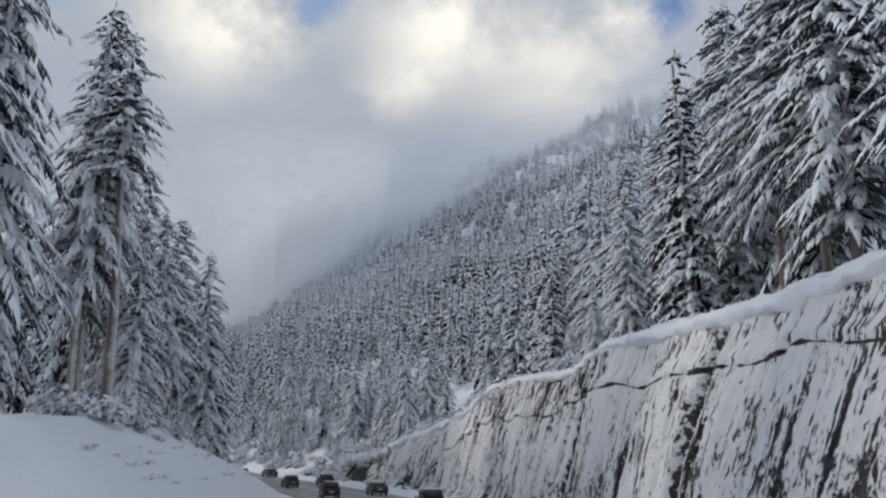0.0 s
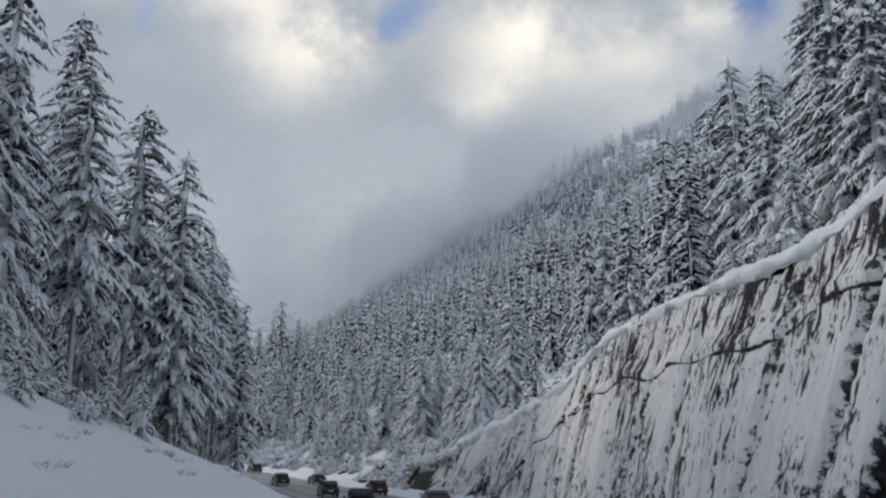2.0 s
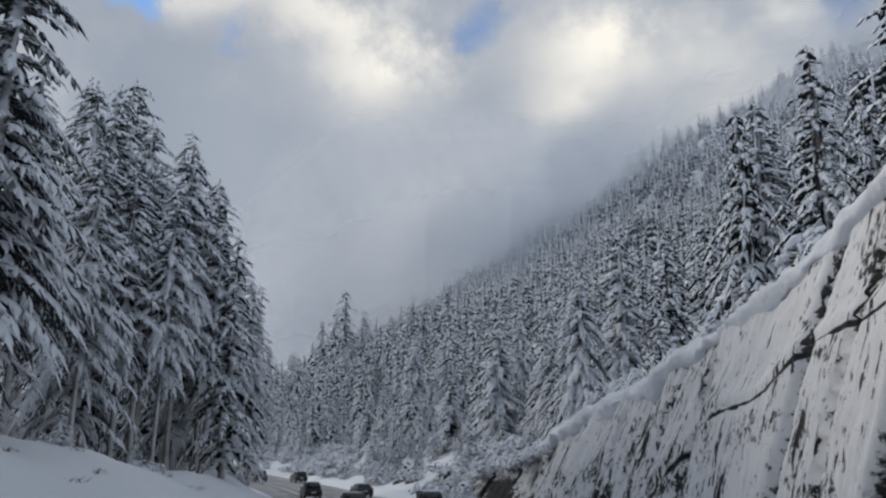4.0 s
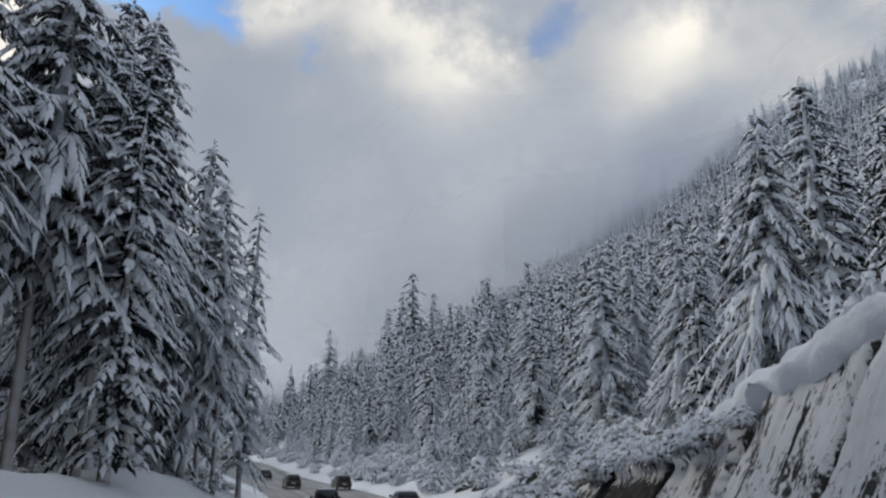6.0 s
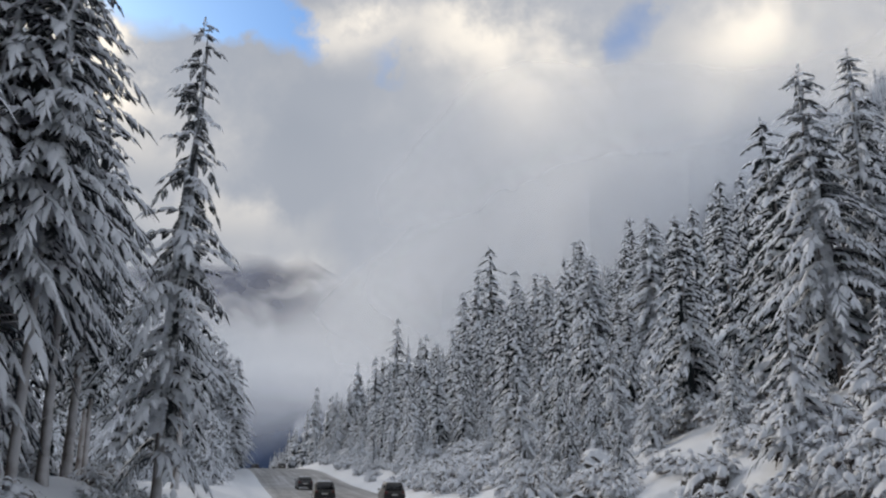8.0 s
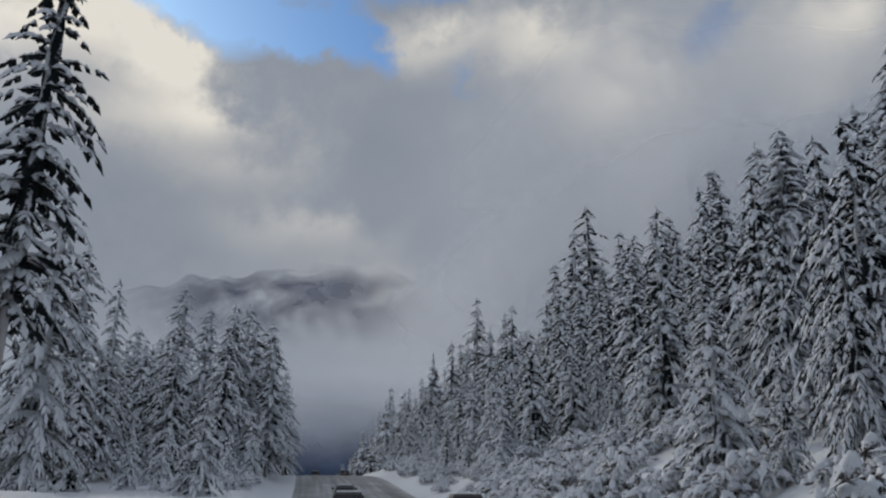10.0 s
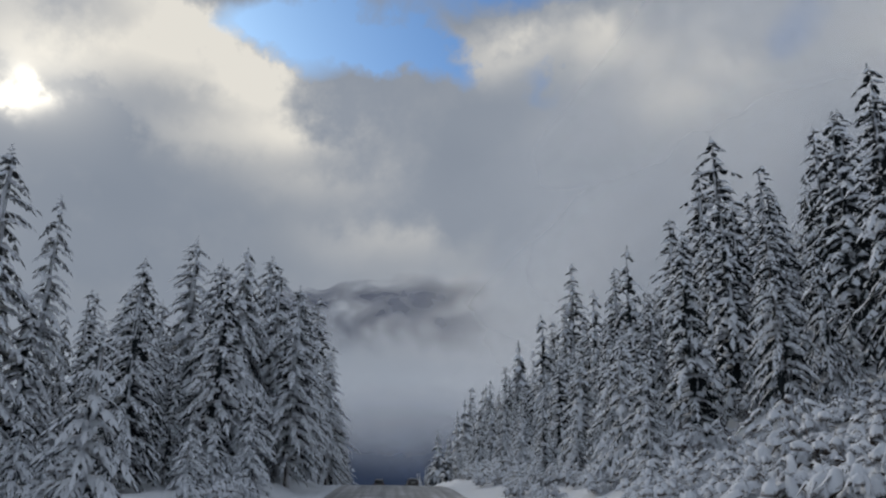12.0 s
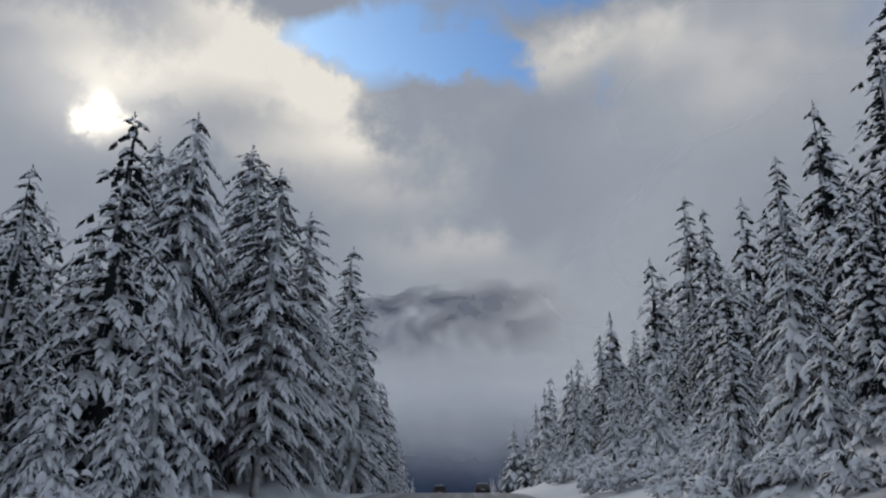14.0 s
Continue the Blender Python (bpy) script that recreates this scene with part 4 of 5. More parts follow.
def far_forest(n, s0, s1, u0, u1, name, seed, label, hmin, hmax, tiers=8, arms=5, bald=-1.32):
    rng = np.random.RandomState(seed)
    kinds = [far_tree(k, 1.0, 0.155 + 0.02 * (k % 3), tiers, arms) for k in range(6)]
    s, u = rng.uniform(s0, s1, n), u0 + (u1 - u0) * rng.uniform(0, 1, n)
    clear = wave(s, u, 0.045, 3.3) + 0.5 * wave(s, u, 0.13, 1.0)
    ok = clear > bald
    s, u = s[ok], u[ok]
    x, y, rz = on_line(s, u)
    z = ground_z(s, u) - 0.3
    h = rng.uniform(hmin, hmax, len(s)) * (0.75 + 0.5 * rng.rand(len(s)))
    turn = rng.uniform(0, 6.28, len(s))
    which = rng.randint(0, len(kinds), len(s))
    vs, fs, es, base = [], [], [], 0
    for k, (v, f, e) in enumerate(kinds):
        sel = which == k
        m = int(sel.sum())
        c, sn, hh = np.cos(turn[sel])[:, None], np.sin(turn[sel])[:, None], h[sel][:, None]
        fat = rng.uniform(0.85, 1.25, (m, 1))
        vx = (v[None, :, 0] * c - v[None, :, 1] * sn) * hh * fat + x[sel][:, None]
        vy = (v[None, :, 0] * sn + v[None, :, 1] * c) * hh * fat + y[sel][:, None]
        vz = v[None, :, 2] * hh + z[sel][:, None]
        vs.append(np.stack([vx, vy, vz], -1).reshape(-1, 3))
        fs.append((f[None] + (np.arange(m) * len(v))[:, None, None] + base).reshape(-1, 3))
        es.append(np.tile(e, (m, 1)))
        base += m * len(v)
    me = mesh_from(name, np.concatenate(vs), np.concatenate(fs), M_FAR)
    uv_layer(me, np.concatenate(es))
    tagged(new(name, me), label, "forest", kind="stuff")


grove(95, 150, 345, 30, 64, ["light", "lean", "light"], 11, 18, 3.2, taken_r, 35, "dense snow-covered firs on the slope above the road")
grove(30, 240, 345, 20, 42, ["slope", "light", "lean"], 12, 19, 2.4, taken_r, 34, "dense snow-covered firs on the slope above the road")
grove(38, 225, 352, 15, 32, ["slope", "spire", "light"], 8, 16, 2.5, taken_r, 9, "dense snow-covered firs on the slope above the road")
grove(18, 238, 288, 13, 25, ["light", "lean"], 5, 10, 2.2, taken_r, 41, "small snow-covered firs on the bank above the road")
grove(22, 222, 264, -44, -23, ["light", "lean", "light"], 8, 13, 2.3, taken_l, 43, "dense snow-covered firs behind the roadside trees")
grove(40, 248, 345, -36, -12.5, ["slope", "light", "lean"], 11, 18, 2.1, taken_l, 33, "dense snow-covered firs behind the roadside trees")
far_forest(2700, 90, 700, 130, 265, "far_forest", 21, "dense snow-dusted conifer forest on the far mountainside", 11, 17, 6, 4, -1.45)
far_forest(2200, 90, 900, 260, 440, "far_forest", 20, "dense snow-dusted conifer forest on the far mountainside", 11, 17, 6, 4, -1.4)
far_forest(420, 70, 150, 52, 150, "hillside_forest", 27, "dense snow-covered conifer forest on the mountainside", 10, 15, 9, 5)
far_forest(600, 345, 520, 34, 85, "hillside_forest", 28, "dense snow-covered conifer forest on the mountainside", 10, 15, 9, 5)
far_forest(1600, 150, 520, 62, 150, "hillside_forest", 24, "dense snow-covered conifer forest on the mountainside", 10, 15, 8, 5)
far_forest(60, 340, 480, 8.5, 17, "valley_forest", 25, "snow-covered conifers lining the road beyond the crest", 7, 12, 9, 5)
far_forest(50, 345, 480, -17, -9.5, "valley_forest", 26, "snow-covered conifers lining the road beyond the crest", 6, 11, 9, 5)
far_forest(330, 352, 640, 16, 75, "valley_forest", 22, "snow-covered conifers lining the road beyond the crest", 13, 20, 11, 5)
far_forest(330, 365, 700, -90, -14, "valley_forest", 23, "snow-covered conifers lining the road beyond the crest", 11, 17, 11, 5)


# ---- shrubs ----
def shrub_mesh(seed, r, h, stems):
    """Arching twigs bent under soft lumps of snow."""
    rng = np.random.RandomState(seed)
    soup = Soup()
    for i in range(stems):
        a, reach = rng.uniform(0, 6.28), r * math.sqrt(rng.rand())
        up = h * (1 - 0.6 * (reach / r) ** 2) * rng.uniform(0.55, 1.1)
        p = np.array([reach * 0.4 * math.cos(a), reach * 0.4 * math.sin(a), 0.0])
        top = np.array([reach * math.cos(a), reach * math.sin(a), up])
        for k in range(2):
            q = 0.55 + 0.40 * k
            c = p + (top - p) * q + rng.uniform(-0.1, 0.1, 3)
            g = a + rng.uniform(-0.9, 0.9)
            soup.lump(c, g, rng.uniform(0.14, 0.32), rng.uniform(0.09, 0.18), rng.uniform(0.1, 0.8), rng)
        for k in range(5):
            g, c = a + rng.uniform(-1.6, 1.6), p + (top - p) * rng.uniform(0.35, 1.0)
            soup.finger(c, np.array([math.cos(g), math.sin(g), rng.uniform(-0.3, 0.7)]), (-math.sin(g), math.cos(g)), rng.uniform(0.25, 0.6), rng.uniform(0.04, 0.09), rng.uniform(0.2, 0.9), rng.rand(), rng)
    return soup.mesh("twigs", M_SHRUB)


def twig_mesh(seed, r, h):
    rng = np.random.RandomState(seed)
    v, f = [], []
    for i in range(14):
        a, L = rng.uniform(0, 6.28), h * rng.uniform(0.7, 1.15)
        d = np.array([math.cos(a) * r / h * rng.uniform(0.2, 0.9), math.sin(a) * r / h * rng.uniform(0.2, 0.9), 0.9])
        b = len(v)
        for q, w in ((0, 0.035), (0.5, 0.022), (1, 0.008)):
            c = d * (L * q) + np.array([0.2 * math.sin(a) * q * q, 0.2 * math.cos(a) * q * q, -0.15 * L * q * q])
            v += [tuple(c + (w, 0, 0)), tuple(c + (-w * 0.5, w * 0.87, 0)), tuple(c + (-w * 0.5, -w * 0.87, 0))]
        for k in (0, 3):
            for g in range(3):
                n2 = (g + 1) % 3
                f += [(b + k + g, b + k + n2, b + k + 3 + n2), (b + k + g, b + k + 3 + n2, b + k + 3 + g)]
    return mesh_from("stems", v, f, M_BARK)


SHRUBS = [(shrub_mesh(40 + k, 1.5, 1.7, 24), twig_mesh(40 + k, 1.5, 1.7)) for k in range(4)]


def plant_shrub(s, u, size, k, group, up=None):
    rng = random.Random(int(s * 77 + u * 31))
    root = new("shrub")
    part("foliage", SHRUBS[k % 4][0], root)
    part("stem", SHRUBS[k % 4][1], root)
    x, y, z = spot(s, u, 0.1)
    if up is not None:
        z = float(on_line(s, u)[2]) + up - 0.25
    root.matrix_world = pose(x, y, z, 0, 0, rng.uniform(0, 360)) @ Matrix.Diagonal((size * rng.uniform(0.9, 1.3), size, size * rng.uniform(0.8, 1.2), 1))
    tagged(root, "leafless shrub buried in soft clumps of snow", "shrub", group)


def shrub_run(n, s0, s1, u0, u1, a, b, seed, group):
    rng = random.Random(seed)
    for i in range(n):
        plant_shrub(rng.uniform(s0, s1), rng.uniform(u0, u1), rng.uniform(a, b), i, group)


def thicket(n, s0, s1, u0, u1, a, b, seed):
    """Shrubs grown into one another."""
    rng = random.Random(seed)
    vs, fs, es, base = [], [], [], 0
    for i in range(n):
        co, ix, e = flat_mesh(SHRUBS[i % 4][0])
        x, y, z = spot(rng.uniform(s0, s1), rng.uniform(u0, u1), 0.1)
        k, t = rng.uniform(a, b), rng.uniform(0, 6.28)
        c, d = math.cos(t) * k, math.sin(t) * k
        vs.append(np.stack([co[:, 0] * c - co[:, 1] * d + x, co[:, 0] * d + co[:, 1] * c + y, co[:, 2] * k + z], -1))
        fs.append(ix + base)
        es.append(e)
        base += len(co)
    me = mesh_from("thicket", np.concatenate(vs), np.concatenate(fs), M_SHRUB)
    uv_layer(me, np.concatenate(es))
    tagged(new("thicket", me), "tangled shrubs buried in soft clumps of snow", "shrubs", kind="stuff")


shrub_run(104, 140, 222, 7.4, 18, 0.6, 1.35, 1, "bank shrubs")
thicket(22, 240, 282, 10, 22, 0.7, 1.3, 23)
thicket(24, 203, 252, 11, 24, 0.7, 1.4, 19)
shrub_run(22, 136, 176, 15, 24, 0.7, 1.3, 17, "bank shrubs")
shrub_run(14, 138, 150, 7.2, 8.8, 0.4, 0.8, 7, "bank shrubs")
shrub_run(46, 84, 150, 12.4, 15.5, 0.6, 1.2, 8, "clifftop shrubs")
shrub_run(24, 96, 128, 11.5, 12.6, 0.35, 0.8, 44, "clifftop shrubs")
thicket(60, 222, 300, 6.6, 15, 0.5, 1.2, 2)
shrub_run(12, 50, 90, 12.6, 17, 0.4, 0.9, 3, "clifftop shrubs")
# shrubs rooted in the broken end of the rock face
rng_face = random.Random(31)
for k in range(26):
    s, q = rng_face.uniform(123, 150), rng_face.uniform(0.82, 1.0)
    plant_shrub(s, 8.6 + 2.3 * q ** 1.2, rng_face.uniform(0.5, 1.0), k, "clifftop shrubs", float(cliff_top(s)) * q)
shrub_run(10, 148, 172, -13.5, -10.5, 0.4, 0.8, 6, "treeline shrubs")
shrub_run(14, 44, 78, -20.5, -16.5, 0.6, 1.1, 14, "treeline shrubs")
shrub_run(20, 48, 150, -19.5, -13, 0.3, 0.7, 4, "treeline shrubs")
shrub_run(16, 226, 310, -18, -11.5, 0.5, 1.1, 5, "treeline shrubs")


# ---- mist and far mountains ----
def mist_mat(name, top, tone=(0.94, 0.96, 0.99), patchy=0.8):
    """Thin cloud: soft-edged, lit by the sky from both sides. UV holds depth inside the cloud."""
    m, nt, b = material(name)
    nt.nodes.remove(b)
    out = nt.nodes["Material Output"]
    uv = nt.nodes.new("ShaderNodeUVMap").outputs[0]
    sep = nt.nodes.new("ShaderNodeSeparateXYZ")
    link(nt, uv, sep.inputs[0])
    co = object_co(nt)
    n1, n2 = noise_tex(nt, co, 0.010, 4, 0.6, 0.4), noise_tex(nt, co, 0.035, 4, 0.6)
    v = mnode(nt, "ADD", sep.outputs[0], mnode(nt, "MULTIPLY", mnode(nt, "SUBTRACT", n1, 0.5), patchy))
    v = mnode(nt, "ADD", v, mnode(nt, "MULTIPLY", mnode(nt, "SUBTRACT", n2, 0.5), 0.2))
    mr = nt.nodes.new("ShaderNodeMapRange")
    mr.interpolation_type = "SMOOTHSTEP"
    mr.inputs[4].default_value = top
    link(nt, v, mr.inputs[0])
    d, t, tr = (nt.nodes.new("ShaderNodeBsdf" + k) for k in ("Diffuse", "Translucent", "Transparent"))
    for q in (d, t):
        q.inputs["Color"].default_value = (*tone, 1)
    half, mix = nt.nodes.new("ShaderNodeMixShader"), nt.nodes.new("ShaderNodeMixShader")
    link(nt, d.outputs[0], half.inputs[1])
    link(nt, t.outputs[0], half.inputs[2])
    link(nt, mr.outputs[0], mix.inputs[0])
    link(nt, tr.outputs[0], mix.inputs[1])
    link(nt, half.outputs[0], mix.inputs[2])
    link(nt, mix.outputs[0], out.inputs[0])
    return m


def soft_step(a, b, x):
    t = np.clip((x - a) / (b - a), 0, 1)
    return t * t * (3 - 2 * t)


BANK_X = [-420, -221, -136, -92, -55, 0, 89, 150, 260, 360]
BANK_Y = [470, 545, 552, 640, 690, 680, 600, 545, 440, 330]
BANK_Z = [50, 80, 100, 142, 168, 180, 190, 195, 195, 195]


def cloud_bank(grow, lift, k, up=0.0):
    """Low cloud hanging along the mountainside."""
    q, hs = np.linspace(0, 1, 70), np.linspace(-85, 190, 34)
    qq = np.linspace(0, 1, len(BANK_X))
    px, py, pz = (smooth(np.interp(q, qq, v), 5) for v in (BANK_X, BANK_Y, BANK_Z))
    qg, hg = np.meshgrid(q, hs, indexing="ij")
    thick = np.interp(qg, [0, 0.2, 0.4, 0.6, 1], [60, 110, 100, 75, 75])
    inside = soft_step(-62, 36, hg - lift) * soft_step(0, 60, thick - hg) * soft_step(0, 0.16, qg) * soft_step(0, 0.16, 1 - qg)
    x, y = px[:, None] * grow + 10 * wave(qg * 600, hg, 0.02, k), py[:, None] * grow + 10 * wave(hg, qg * 600, 0.02, k)
    me = mesh_from("cloud_bank", np.stack([x, y, pz[:, None] * grow + up + hg], -1).reshape(-1, 3), grid_faces(len(q), len(hs)), M_MIST)
    uv_layer(me, np.stack([inside * 1.5 - 0.42, inside], -1).reshape(-1, 2))
    tagged(new("cloud_bank", me), "soft grey low cloud drifting along the mountainside", "cloud", "low clouds")


M_MIST = mist_mat("low_cloud", 0.62, (0.90, 0.925, 0.96))
for k, (grow, lift) in enumerate(((0.84, 6), (0.91, -6), (0.98, -16), (1.06, -22))):
    cloud_bank(grow, lift, k)
for k, (grow, lift, up) in enumerate(((0.76, 30, 22),)):
    cloud_bank(grow, lift, k + 4, up)


def far_mountain_mat(name, z0, z1, z2, z3, dense, blue, pale, drift_by=0.9):
    """Forested slopes, haze blue put into their colour; alpha fades them below z1 for mist and above z2 for cloud."""
    m, nt, b = material(name)
    co = object_co(nt)
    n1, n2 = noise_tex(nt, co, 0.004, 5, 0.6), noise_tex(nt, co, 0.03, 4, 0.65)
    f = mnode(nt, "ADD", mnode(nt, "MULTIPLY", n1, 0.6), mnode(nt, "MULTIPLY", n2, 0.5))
    # blue ramp: distance haze put into the slope's colour
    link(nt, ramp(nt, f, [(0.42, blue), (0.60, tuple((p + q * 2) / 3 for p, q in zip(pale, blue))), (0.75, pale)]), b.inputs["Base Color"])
    b.inputs["Roughness"].default_value = 0.95
    sep = nt.nodes.new("ShaderNodeSeparateXYZ")
    link(nt, co, sep.inputs[0])
    drift = noise_tex(nt, co, 0.0055, 4, 0.6, 0.5)
    z = mnode(nt, "ADD", sep.outputs[2], mnode(nt, "MULTIPLY", mnode(nt, "SUBTRACT", drift, 0.5), drift_by * (z2 - z1)))

    def fade(lo, hi):
        mr = nt.nodes.new("ShaderNodeMapRange")
        mr.interpolation_type = "SMOOTHSTEP"
        mr.inputs[1].default_value, mr.inputs[2].default_value = lo, hi
        link(nt, z, mr.inputs[0])
        return mr.outputs[0]

    thin = mnode(nt, "MULTIPLY", mnode(nt, "SUBTRACT", drift, 0.30, clamp=True), 3.2, clamp=True)
    ends = nt.nodes.new("ShaderNodeSeparateXYZ")
    link(nt, nt.nodes.new("ShaderNodeUVMap").outputs[0], ends.inputs[0])
    thin = mnode(nt, "MULTIPLY", thin, ends.outputs[0])
    alpha = mnode(nt, "MULTIPLY", mnode(nt, "MULTIPLY", fade(z0, z1), mnode(nt, "SUBTRACT", 1.0, fade(z2, z3))), mnode(nt, "MULTIPLY", thin, dense, clamp=True))
    link(nt, alpha, b.inputs["Alpha"])
    return m


def far_mountain(name, dist, az0, az1, heights, depth, label, mat, rise=20):
    n, m = 90, 16
    az = np.radians(np.linspace(az0, az1, n))
    top = np.interp(np.linspace(0, 1, n), np.linspace(0, 1, len(heights)), heights)
    v = []
    for i in range(n):
        for j in range(m):
            q = j / (m - 1)
            d = dist + depth * q
            z = -75 + (top[i] + 75 + 0.02 * top[i] * wave(i * 1.0, 0.0, 0.5, 1.0)) * math.sin(q * 1.57) ** 0.9 + rise * float(wave(i * 1.0, j * 2.0, 0.4, 2.0)) * q
            v.append((-math.sin(az[i]) * d - 40, math.cos(az[i]) * d + 120, z))
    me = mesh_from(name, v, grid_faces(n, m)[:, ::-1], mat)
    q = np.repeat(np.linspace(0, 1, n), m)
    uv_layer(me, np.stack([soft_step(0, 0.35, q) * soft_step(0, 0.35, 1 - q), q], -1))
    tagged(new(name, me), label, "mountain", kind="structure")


far_mountain("backdrop_mountain", 2300, 27, 52, [640, 720, 790, 810, 800, 775, 745, 720, 690, 640], 500, "distant forested mountain, haze put into its blue colour, edges faded out as in cloud", far_mountain_mat("haze_blue_forested_mountain", 455, 590, 690, 815, 0.78, (0.05, 0.062, 0.125), (0.13, 0.15, 0.24), 0.55))
far_mountain("backdrop_ridge", 1000, 12, 82, [200, 190, 185, 190, 180, 185, 195, 205], 200, "low forested ridge across the valley, blue haze put into its colour", far_mountain_mat("haze_blue_forested_ridge", -90, -40, 30, 190, 3.4, (0.024, 0.050, 0.115), (0.06, 0.10, 0.20)), 4)


def slope_haze(u, s0, s1, rise):
    """Thin haze that hangs over the forested slope."""
    sg, hg = np.meshgrid(np.linspace(s0, s1, 60), np.linspace(-6, rise, 14), indexing="ij")
    x, y, _ = on_line(sg, sg * 0 + u)
    inside = soft_step(-6, 22, hg) * soft_step(0, 0.6 * rise, rise - hg) * soft_step(s0, s0 + 90, sg) * soft_step(0, 120, s1 - sg)
    me = mesh_from("slope_haze", np.stack([x, y, ground_z(sg, sg * 0 + u) + hg], -1).reshape(-1, 3), grid_faces(60, 14), M_HAZE)
    uv_layer(me, np.stack([inside * 1.3 - 0.15, inside], -1).reshape(-1, 2))
    tagged(new("slope_haze", me), "thin bluish haze hanging over the forested slope", "haze", "low clouds")


M_HAZE = mist_mat("thin_slope_haze", 0.16, (0.82, 0.89, 1.0))
for u, s0, s1, rise in ((85, 190, 640, 70), (150, 150, 760, 90), (230, 150, 850, 90)):
    slope_haze(u, s0, s1, rise)


# ---- rocks at the foot of the cut ----
def stone_mat():
    m, nt, b = material("snow_capped_stone")
    co = object_co(nt)
    geo = nt.nodes.new("ShaderNodeNewGeometry")
    sep = nt.nodes.new("ShaderNodeSeparateXYZ")
    link(nt, geo.outputs["Normal"], sep.inputs[0])
    n1, n2 = noise_tex(nt, co, 1.4, 4, 0.6), noise_tex(nt, co, 6.0, 4, 0.7)
    v = mnode(nt, "ADD", sep.outputs[2], mnode(nt, "MULTIPLY", mnode(nt, "SUBTRACT", n1, 0.5), 1.0))
    f = mnode(nt, "MULTIPLY", mnode(nt, "SUBTRACT", v, 0.35, clamp=True), 5.0, clamp=True)
    rock = mixc(nt, n2, (0.018, 0.017, 0.016), (0.12, 0.11, 0.10))
    link(nt, mixc(nt, f, rock, SNOW), b.inputs["Base Color"])
    b.inputs["Roughness"].default_value = 0.85
    bump(nt, b, n2, 0.6, 0.08)
    return m


M_STONE = stone_mat()


def stone_mesh(seed, cuts):
    bm = bmesh.new()
    bmesh.ops.create_icosphere(bm, subdivisions=cuts, radius=1.0)
    for v in bm.verts:
        d = noise.noise(v.co * 1.1 + Vector((seed * 7.1, 0, 0))) * 0.55 + noise.noise(v.co * 2.9 + Vector((0, seed * 3.3, 0))) * 0.22
        v.co *= 1 + d
        v.co.z *= 0.8
    me = bpy.data.meshes.new("rock")
    bm.to_mesh(me)
    bm.free()
    me.materials.append(M_STONE)
    return me


STONES = [stone_mesh(k, 2) for k in range(5)]
CRAGS = [stone_mesh(k + 9, 4) for k in range(3)]


def lay_rock(me, s, u, size, label, group, tall=1.0):
    rng = random.Random(int(s * 91 + u * 13))
    x, y, z = spot(s, u, 0.25 * size)
    ob = new("rock", me)
    ob.matrix_world = pose(x, y, z, rng.uniform(-15, 15), rng.uniform(-15, 15), rng.uniform(0, 360)) @ Matrix.Diagonal((size * rng.uniform(0.8, 1.3), size, size * tall, 1))
    tagged(ob, label, "rock", group)


rng_rock = random.Random(8)
for k in range(46):
    lay_rock(STONES[k % 5], rng_rock.uniform(60, 150), rng_rock.uniform(6.7, 8.2), rng_rock.uniform(0.25, 0.7), "dark fallen stone capped with snow below the cliff", "fallen stones")
for s, u, size, tall in ((152, 9.6, 1.3, 1.0), (158, 10.5, 1.0, 1.1), (166, 10.2, 1.0, 0.9), (205, 17.5, 2.2, 0.9), (200, 15.0, 1.8, 0.9), (176, 13, 1.6, 1.0), (145, 10.2, 2.3, 1.1), (210, 13.5, 1.5, 0.8), (170, 9.4, 0.9, 1.0), (161, 12.4, 1.0, 1.2), (173, 11.2, 0.7, 1.0), (156, 8.6, 0.9, 1.3), (149, 11.6, 1.3, 1.2)):
    lay_rock(CRAGS[int(s) % 3], s, u, size, "dark rock outcrop breaking through the snowy bank", "outcrops", tall)


# ---- dry stems on the snow bank ----
def stems_mesh(seed):
    rng = np.random.RandomState(seed)
    v, f = [], []
    for i in range(16):
        a, L = rng.uniform(0, 6.28), rng.uniform(0.25, 0.8)
        p = np.array([rng.uniform(-0.5, 0.5), rng.uniform(-0.5, 0.5), -0.05])
        d = np.array([math.cos(a) * 0.55, math.sin(a) * 0.55, 0.8])
        b = len(v)
        for q, w in ((0, 0.012), (0.6, 0.009), (1, 0.004)):
            c = p + d * (L * q) + np.array([0, 0, -0.35 * L * q * q])
            v += [tuple(c + (w, 0, 0)), tuple(c + (-w, w, 0)), tuple(c + (-w, -w, 0))]
        for k in (0, 3):
            for g in range(3):
                n2 = (g + 1) % 3
                f += [(b + k + g, b + k + n2, b + k + 3 + n2), (b + k + g, b + k + 3 + n2, b + k + 3 + g)]
    return mesh_from("dry_grass", v, f, M_STRAW)


M_STRAW = plain_mat("dry_straw", (0.16, 0.13, 0.10), 0.9)
TUFTS = [stems_mesh(k + 70) for k in range(3)]
rng_tuft = random.Random(12)
for k in range(34):
    s, u = rng_tuft.uniform(36, 110), rng_tuft.uniform(-16.5, -11.5)
    x, y, z = spot(s, u, 0.0)
    ob = new("dry_grass", TUFTS[k % 3])
    ob.matrix_world = pose(x, y, z, 0, 0, rng_tuft.uniform(0, 360)) @ Matrix.Diagonal((1.0, 1.0, rng_tuft.uniform(0.5, 0.9), 1))
    tagged(ob, "dry bent grass stems poking through the snow bank", "dry grass", "bank grass")


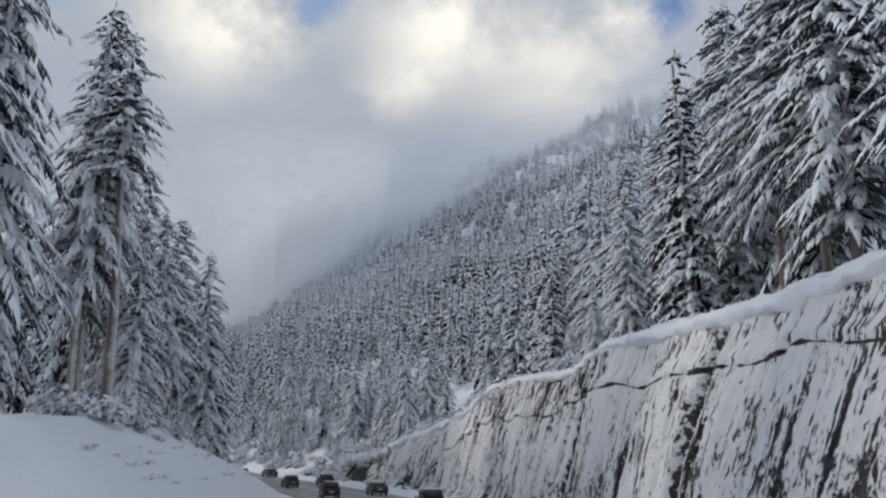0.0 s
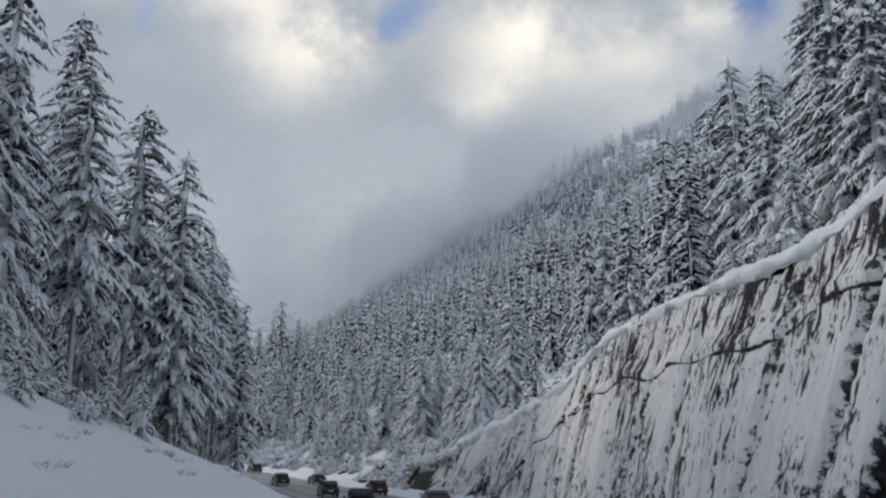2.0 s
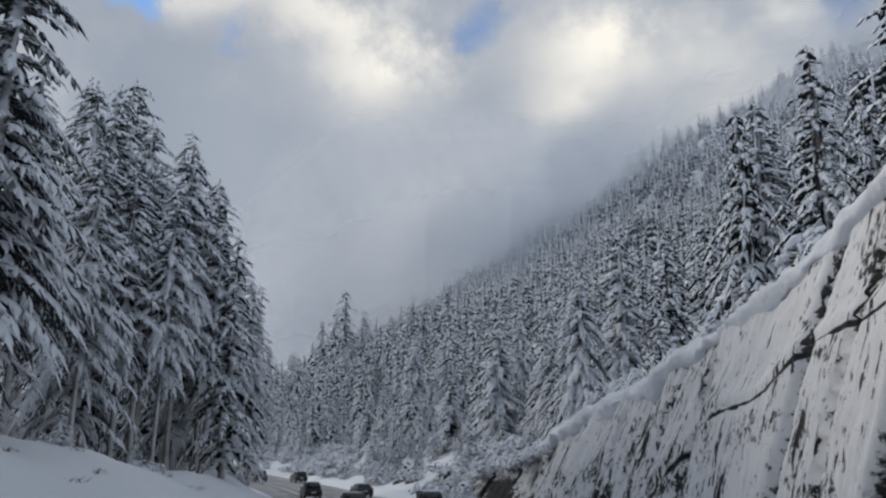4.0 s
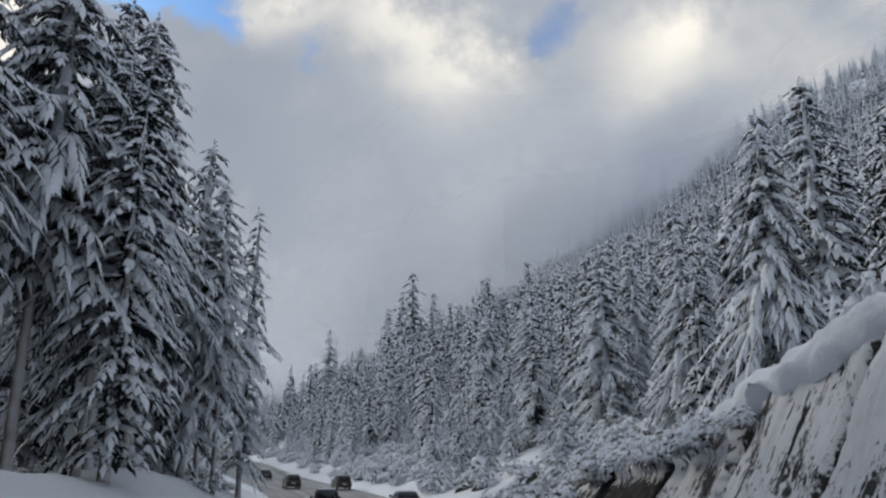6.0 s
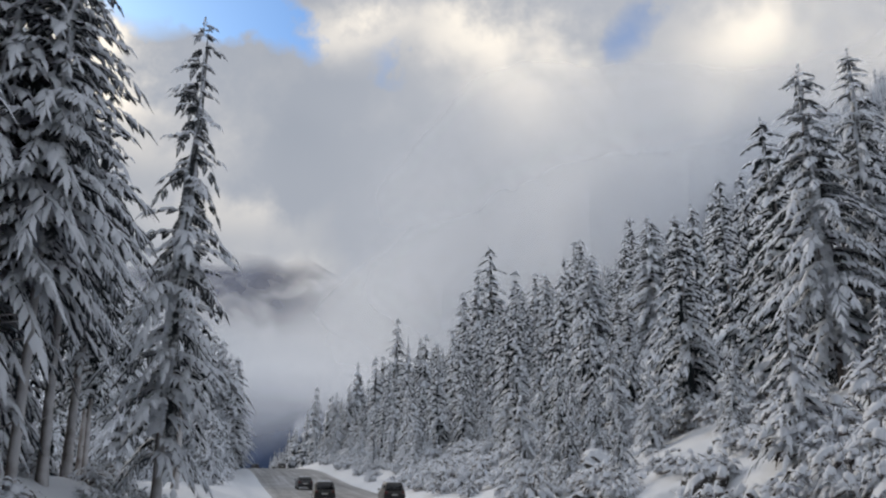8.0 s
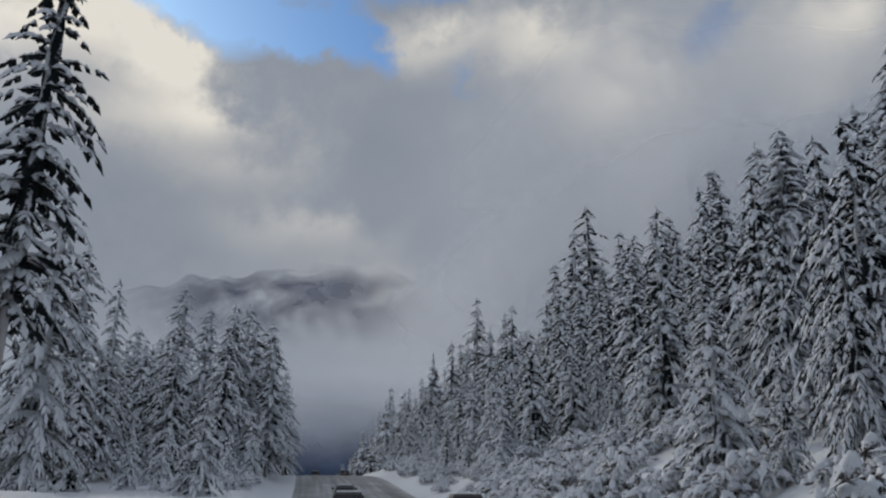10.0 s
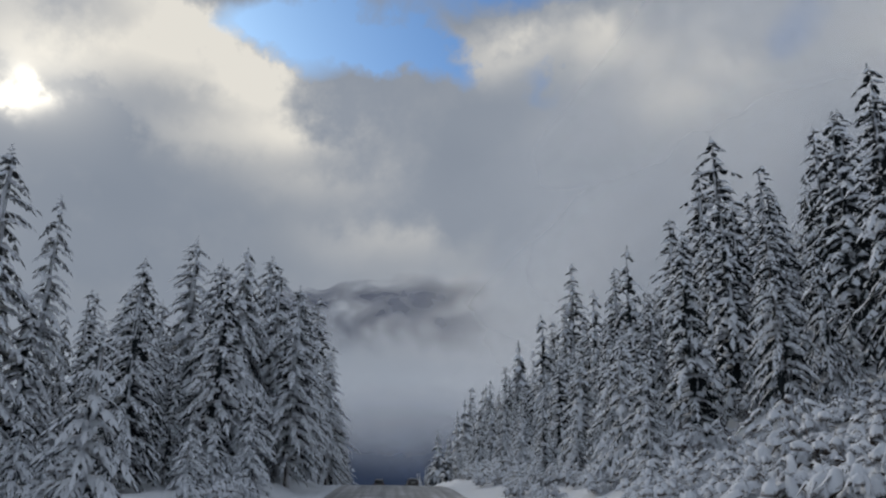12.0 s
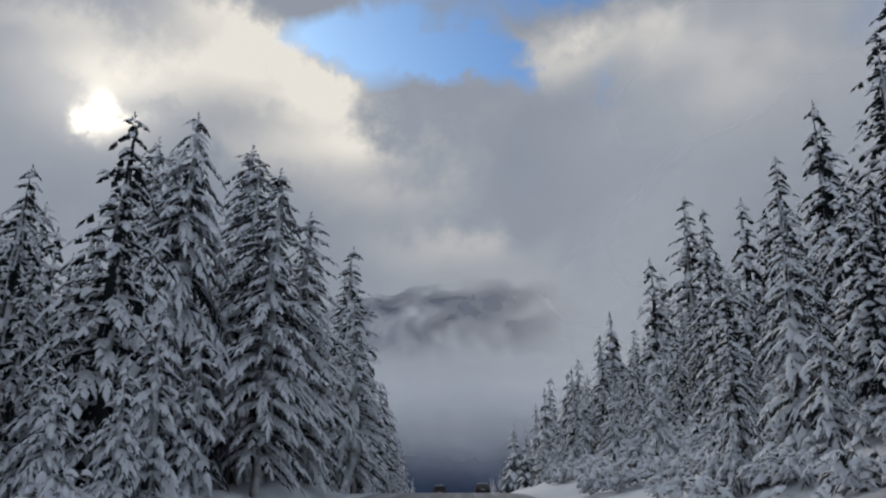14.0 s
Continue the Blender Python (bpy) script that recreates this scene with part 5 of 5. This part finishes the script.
# ---- cars ----
def box_bm(x0, x1, y0, y1, z0, z1, bev=0.0):
    bm = bmesh.new()
    bmesh.ops.create_cube(bm, size=1)
    bmesh.ops.transform(bm, verts=bm.verts, matrix=Matrix.Translation(((x0 + x1) / 2, (y0 + y1) / 2, (z0 + z1) / 2)) @ Matrix.Diagonal((x1 - x0, y1 - y0, z1 - z0, 1)))
    if bev:
        bmesh.ops.bevel(bm, geom=bm.edges[:], offset=bev, segments=2, affect="EDGES", profile=0.6)
    return bm


def bm_part(name, bm, mat, parent, label="", smooth_shade=True):
    me = bpy.data.meshes.new(name)
    bm.to_mesh(me)
    bm.free()
    for p in me.polygons:
        p.use_smooth = smooth_shade
    me.materials.append(mat)
    return part(name, me, parent, label)


def profile_bm(side, width, taper, bev):
    """A body from its outline seen from the side, drawn in towards the roof."""
    bm = bmesh.new()
    lo, hi = min(z for _, z in side), max(z for _, z in side)
    rows = []
    for sx in (-1, 1):
        rows.append([bm.verts.new((sx * width * (1 - taper * ((z - lo) / (hi - lo)) ** 2), y, z)) for y, z in side])
    bm.faces.new(rows[0])
    bm.faces.new(rows[1][::-1])
    n = len(side)
    for k in range(n):
        bm.faces.new((rows[0][(k + 1) % n], rows[0][k], rows[1][k], rows[1][(k + 1) % n]))
    bmesh.ops.recalc_face_normals(bm, faces=bm.faces)
    if bev:
        bmesh.ops.bevel(bm, geom=bm.edges[:], offset=bev, segments=2, affect="EDGES", profile=0.6)
    return bm


def wheel_bm(r, w, x):
    bm = bmesh.new()
    bmesh.ops.create_cone(bm, cap_ends=True, segments=20, radius1=r, radius2=r, depth=w)
    bmesh.ops.bevel(bm, geom=[e for e in bm.edges if e.calc_face_angle(0) > 1], offset=0.03, segments=2, affect="EDGES")
    bmesh.ops.transform(bm, verts=bm.verts, matrix=pose(x, 0, 0, 0, 90, 0))
    return bm


M_GLASS = plain_mat("dark_car_glass", (0.012, 0.014, 0.017), 0.08)
M_TYRE = plain_mat("wet_rubber", (0.02, 0.02, 0.021), 0.7)
M_RIM = plain_mat("dirty_alloy", (0.35, 0.35, 0.36), 0.4, 0.8)
M_TAIL = plain_mat("red_tail_lamp", (0.10, 0.010, 0.010), 0.3)
M_PLATE = plain_mat("blank_plate", (0.6, 0.6, 0.58), 0.5)
M_TRIM = plain_mat("black_plastic", (0.025, 0.025, 0.027), 0.6)


def build_car(label, paint, tall):
    root = new("car")
    h = 1.72 if tall else 1.46
    body = bm_part("body", profile_bm([(-2.2, 0.42), (-2.27, 0.75), (-2.2, 1.0), (-2.1, 1.06), (1.0, 1.02), (1.95, 0.86), (2.2, 0.7), (2.22, 0.4), (1.9, 0.3), (-1.9, 0.3)], 0.92, 0.06, 0.05), paint, root)
    rear = -2.05 if tall else -1.75
    bm_part("cabin", profile_bm([(rear, 1.03), (rear + 0.28, h - 0.12), (rear + 0.5, h), (0.05, h), (0.35, h - 0.08), (1.15, 1.0)], 0.84, 0.22, 0.05), paint, root)
    bm_part("rear_window", profile_bm([(rear - 0.02, 1.08), (rear + 0.23, h - 0.2), (rear + 0.30, h - 0.2), (rear + 0.08, 1.08)], 0.70, 0.16, 0.0), M_GLASS, root, "dark rear window")
    bm_part("windscreen", profile_bm([(0.44, h - 0.16), (1.08, 1.08), (1.14, 1.08), (0.50, h - 0.13)], 0.74, 0.12, 0.0), M_GLASS, root, "dark windscreen")
    for sx in (-1, 1):
        g = box_bm(0.752 * sx - 0.035, 0.752 * sx + 0.035, rear + 0.5, 0.45, 1.10, h - 0.2)
        bmesh.ops.transform(g, verts=g.verts, matrix=Matrix.Identity(4))
        bm_part("side_window", g, M_GLASS, root, "dark side window")
        bm_part("tail_lamp", box_bm(0.72 * sx - 0.14, 0.72 * sx + 0.14, -2.29, -2.2, 0.82, 1.0, 0.02), M_TAIL, root, "red tail lamp")
        bm_part("mirror", box_bm(1.0 * sx - 0.1, 1.0 * sx + 0.1, 0.62, 0.75, 1.02, 1.17, 0.03), M_TRIM, root)
        for y in (-1.38, 1.4):
            w = bm_part("wheel", wheel_bm(0.34, 0.22, 0), M_TYRE, root, "black winter tyre")
            w.location = (0.80 * sx, y, 0.34)
            bm_part("rim", wheel_bm(0.21, 0.23, 0.01 * sx), M_RIM, w)
    bm_part("bumper", box_bm(-0.88, 0.88, -2.32, -2.1, 0.36, 0.62, 0.05), M_TRIM, root)
    bm_part("number_plate", box_bm(-0.26, 0.26, -2.335, -2.30, 0.66, 0.78), M_PLATE, root, "plain number plate")
    bm_part("roof_snow", box_bm(-0.6, 0.6, rear + 0.6, 0.0, h - 0.03, h + 0.05, 0.03), M_SNOW, root, "thin snow left on the roof")
    tagged(root, label, "car", "cars in traffic")
    return root


PAINTS = [("black", (0.012, 0.012, 0.014)), ("dark grey", (0.05, 0.052, 0.056)), ("charcoal", (0.028, 0.027, 0.026)), ("dark blue", (0.015, 0.022, 0.045))]
CARS = []
for i, (word, col) in enumerate(PAINTS):
    paint = plain_mat("car_paint_" + word.replace(" ", "_"), col, 0.35)
    tall = i % 2 == 0
    CARS.append(build_car(word + (" sport utility car" if tall else " saloon car") + " on the slushy highway", paint, tall))


def park(k, s, u):
    x, y, z = on_line(s, u)
    z2 = float(on_line(s + 2, u)[2] - on_line(s - 2, u)[2]) / 4
    a = math.degrees(float(np.interp(s, S, BEAR)))
    m = pose(float(x), float(y), float(z) - 0.0004 * (u + 2) ** 2 + 0.005, math.degrees(math.atan(z2)), 0, a)
    if k < len(CARS) and not CARS[k].get("placed"):
        CARS[k].matrix_world = m
        CARS[k]["placed"] = 1
    else:
        copy_thing(CARS[k % len(CARS)], m)


rng_car = random.Random(4)
spots = [(a, 2.7) for a in (66, 98, 129, 161)] + [(a, -3.4) for a in (92, 126, 158)] + [(a, -2.7) for a in (205, 234, 341, 362)] + [(a, 2.7) for a in (202, 331, 352)]
for i, (a, b) in enumerate(spots):
    park(i if i < 4 else rng_car.randrange(4) + 4, a, b + rng_car.uniform(-0.25, 0.25))
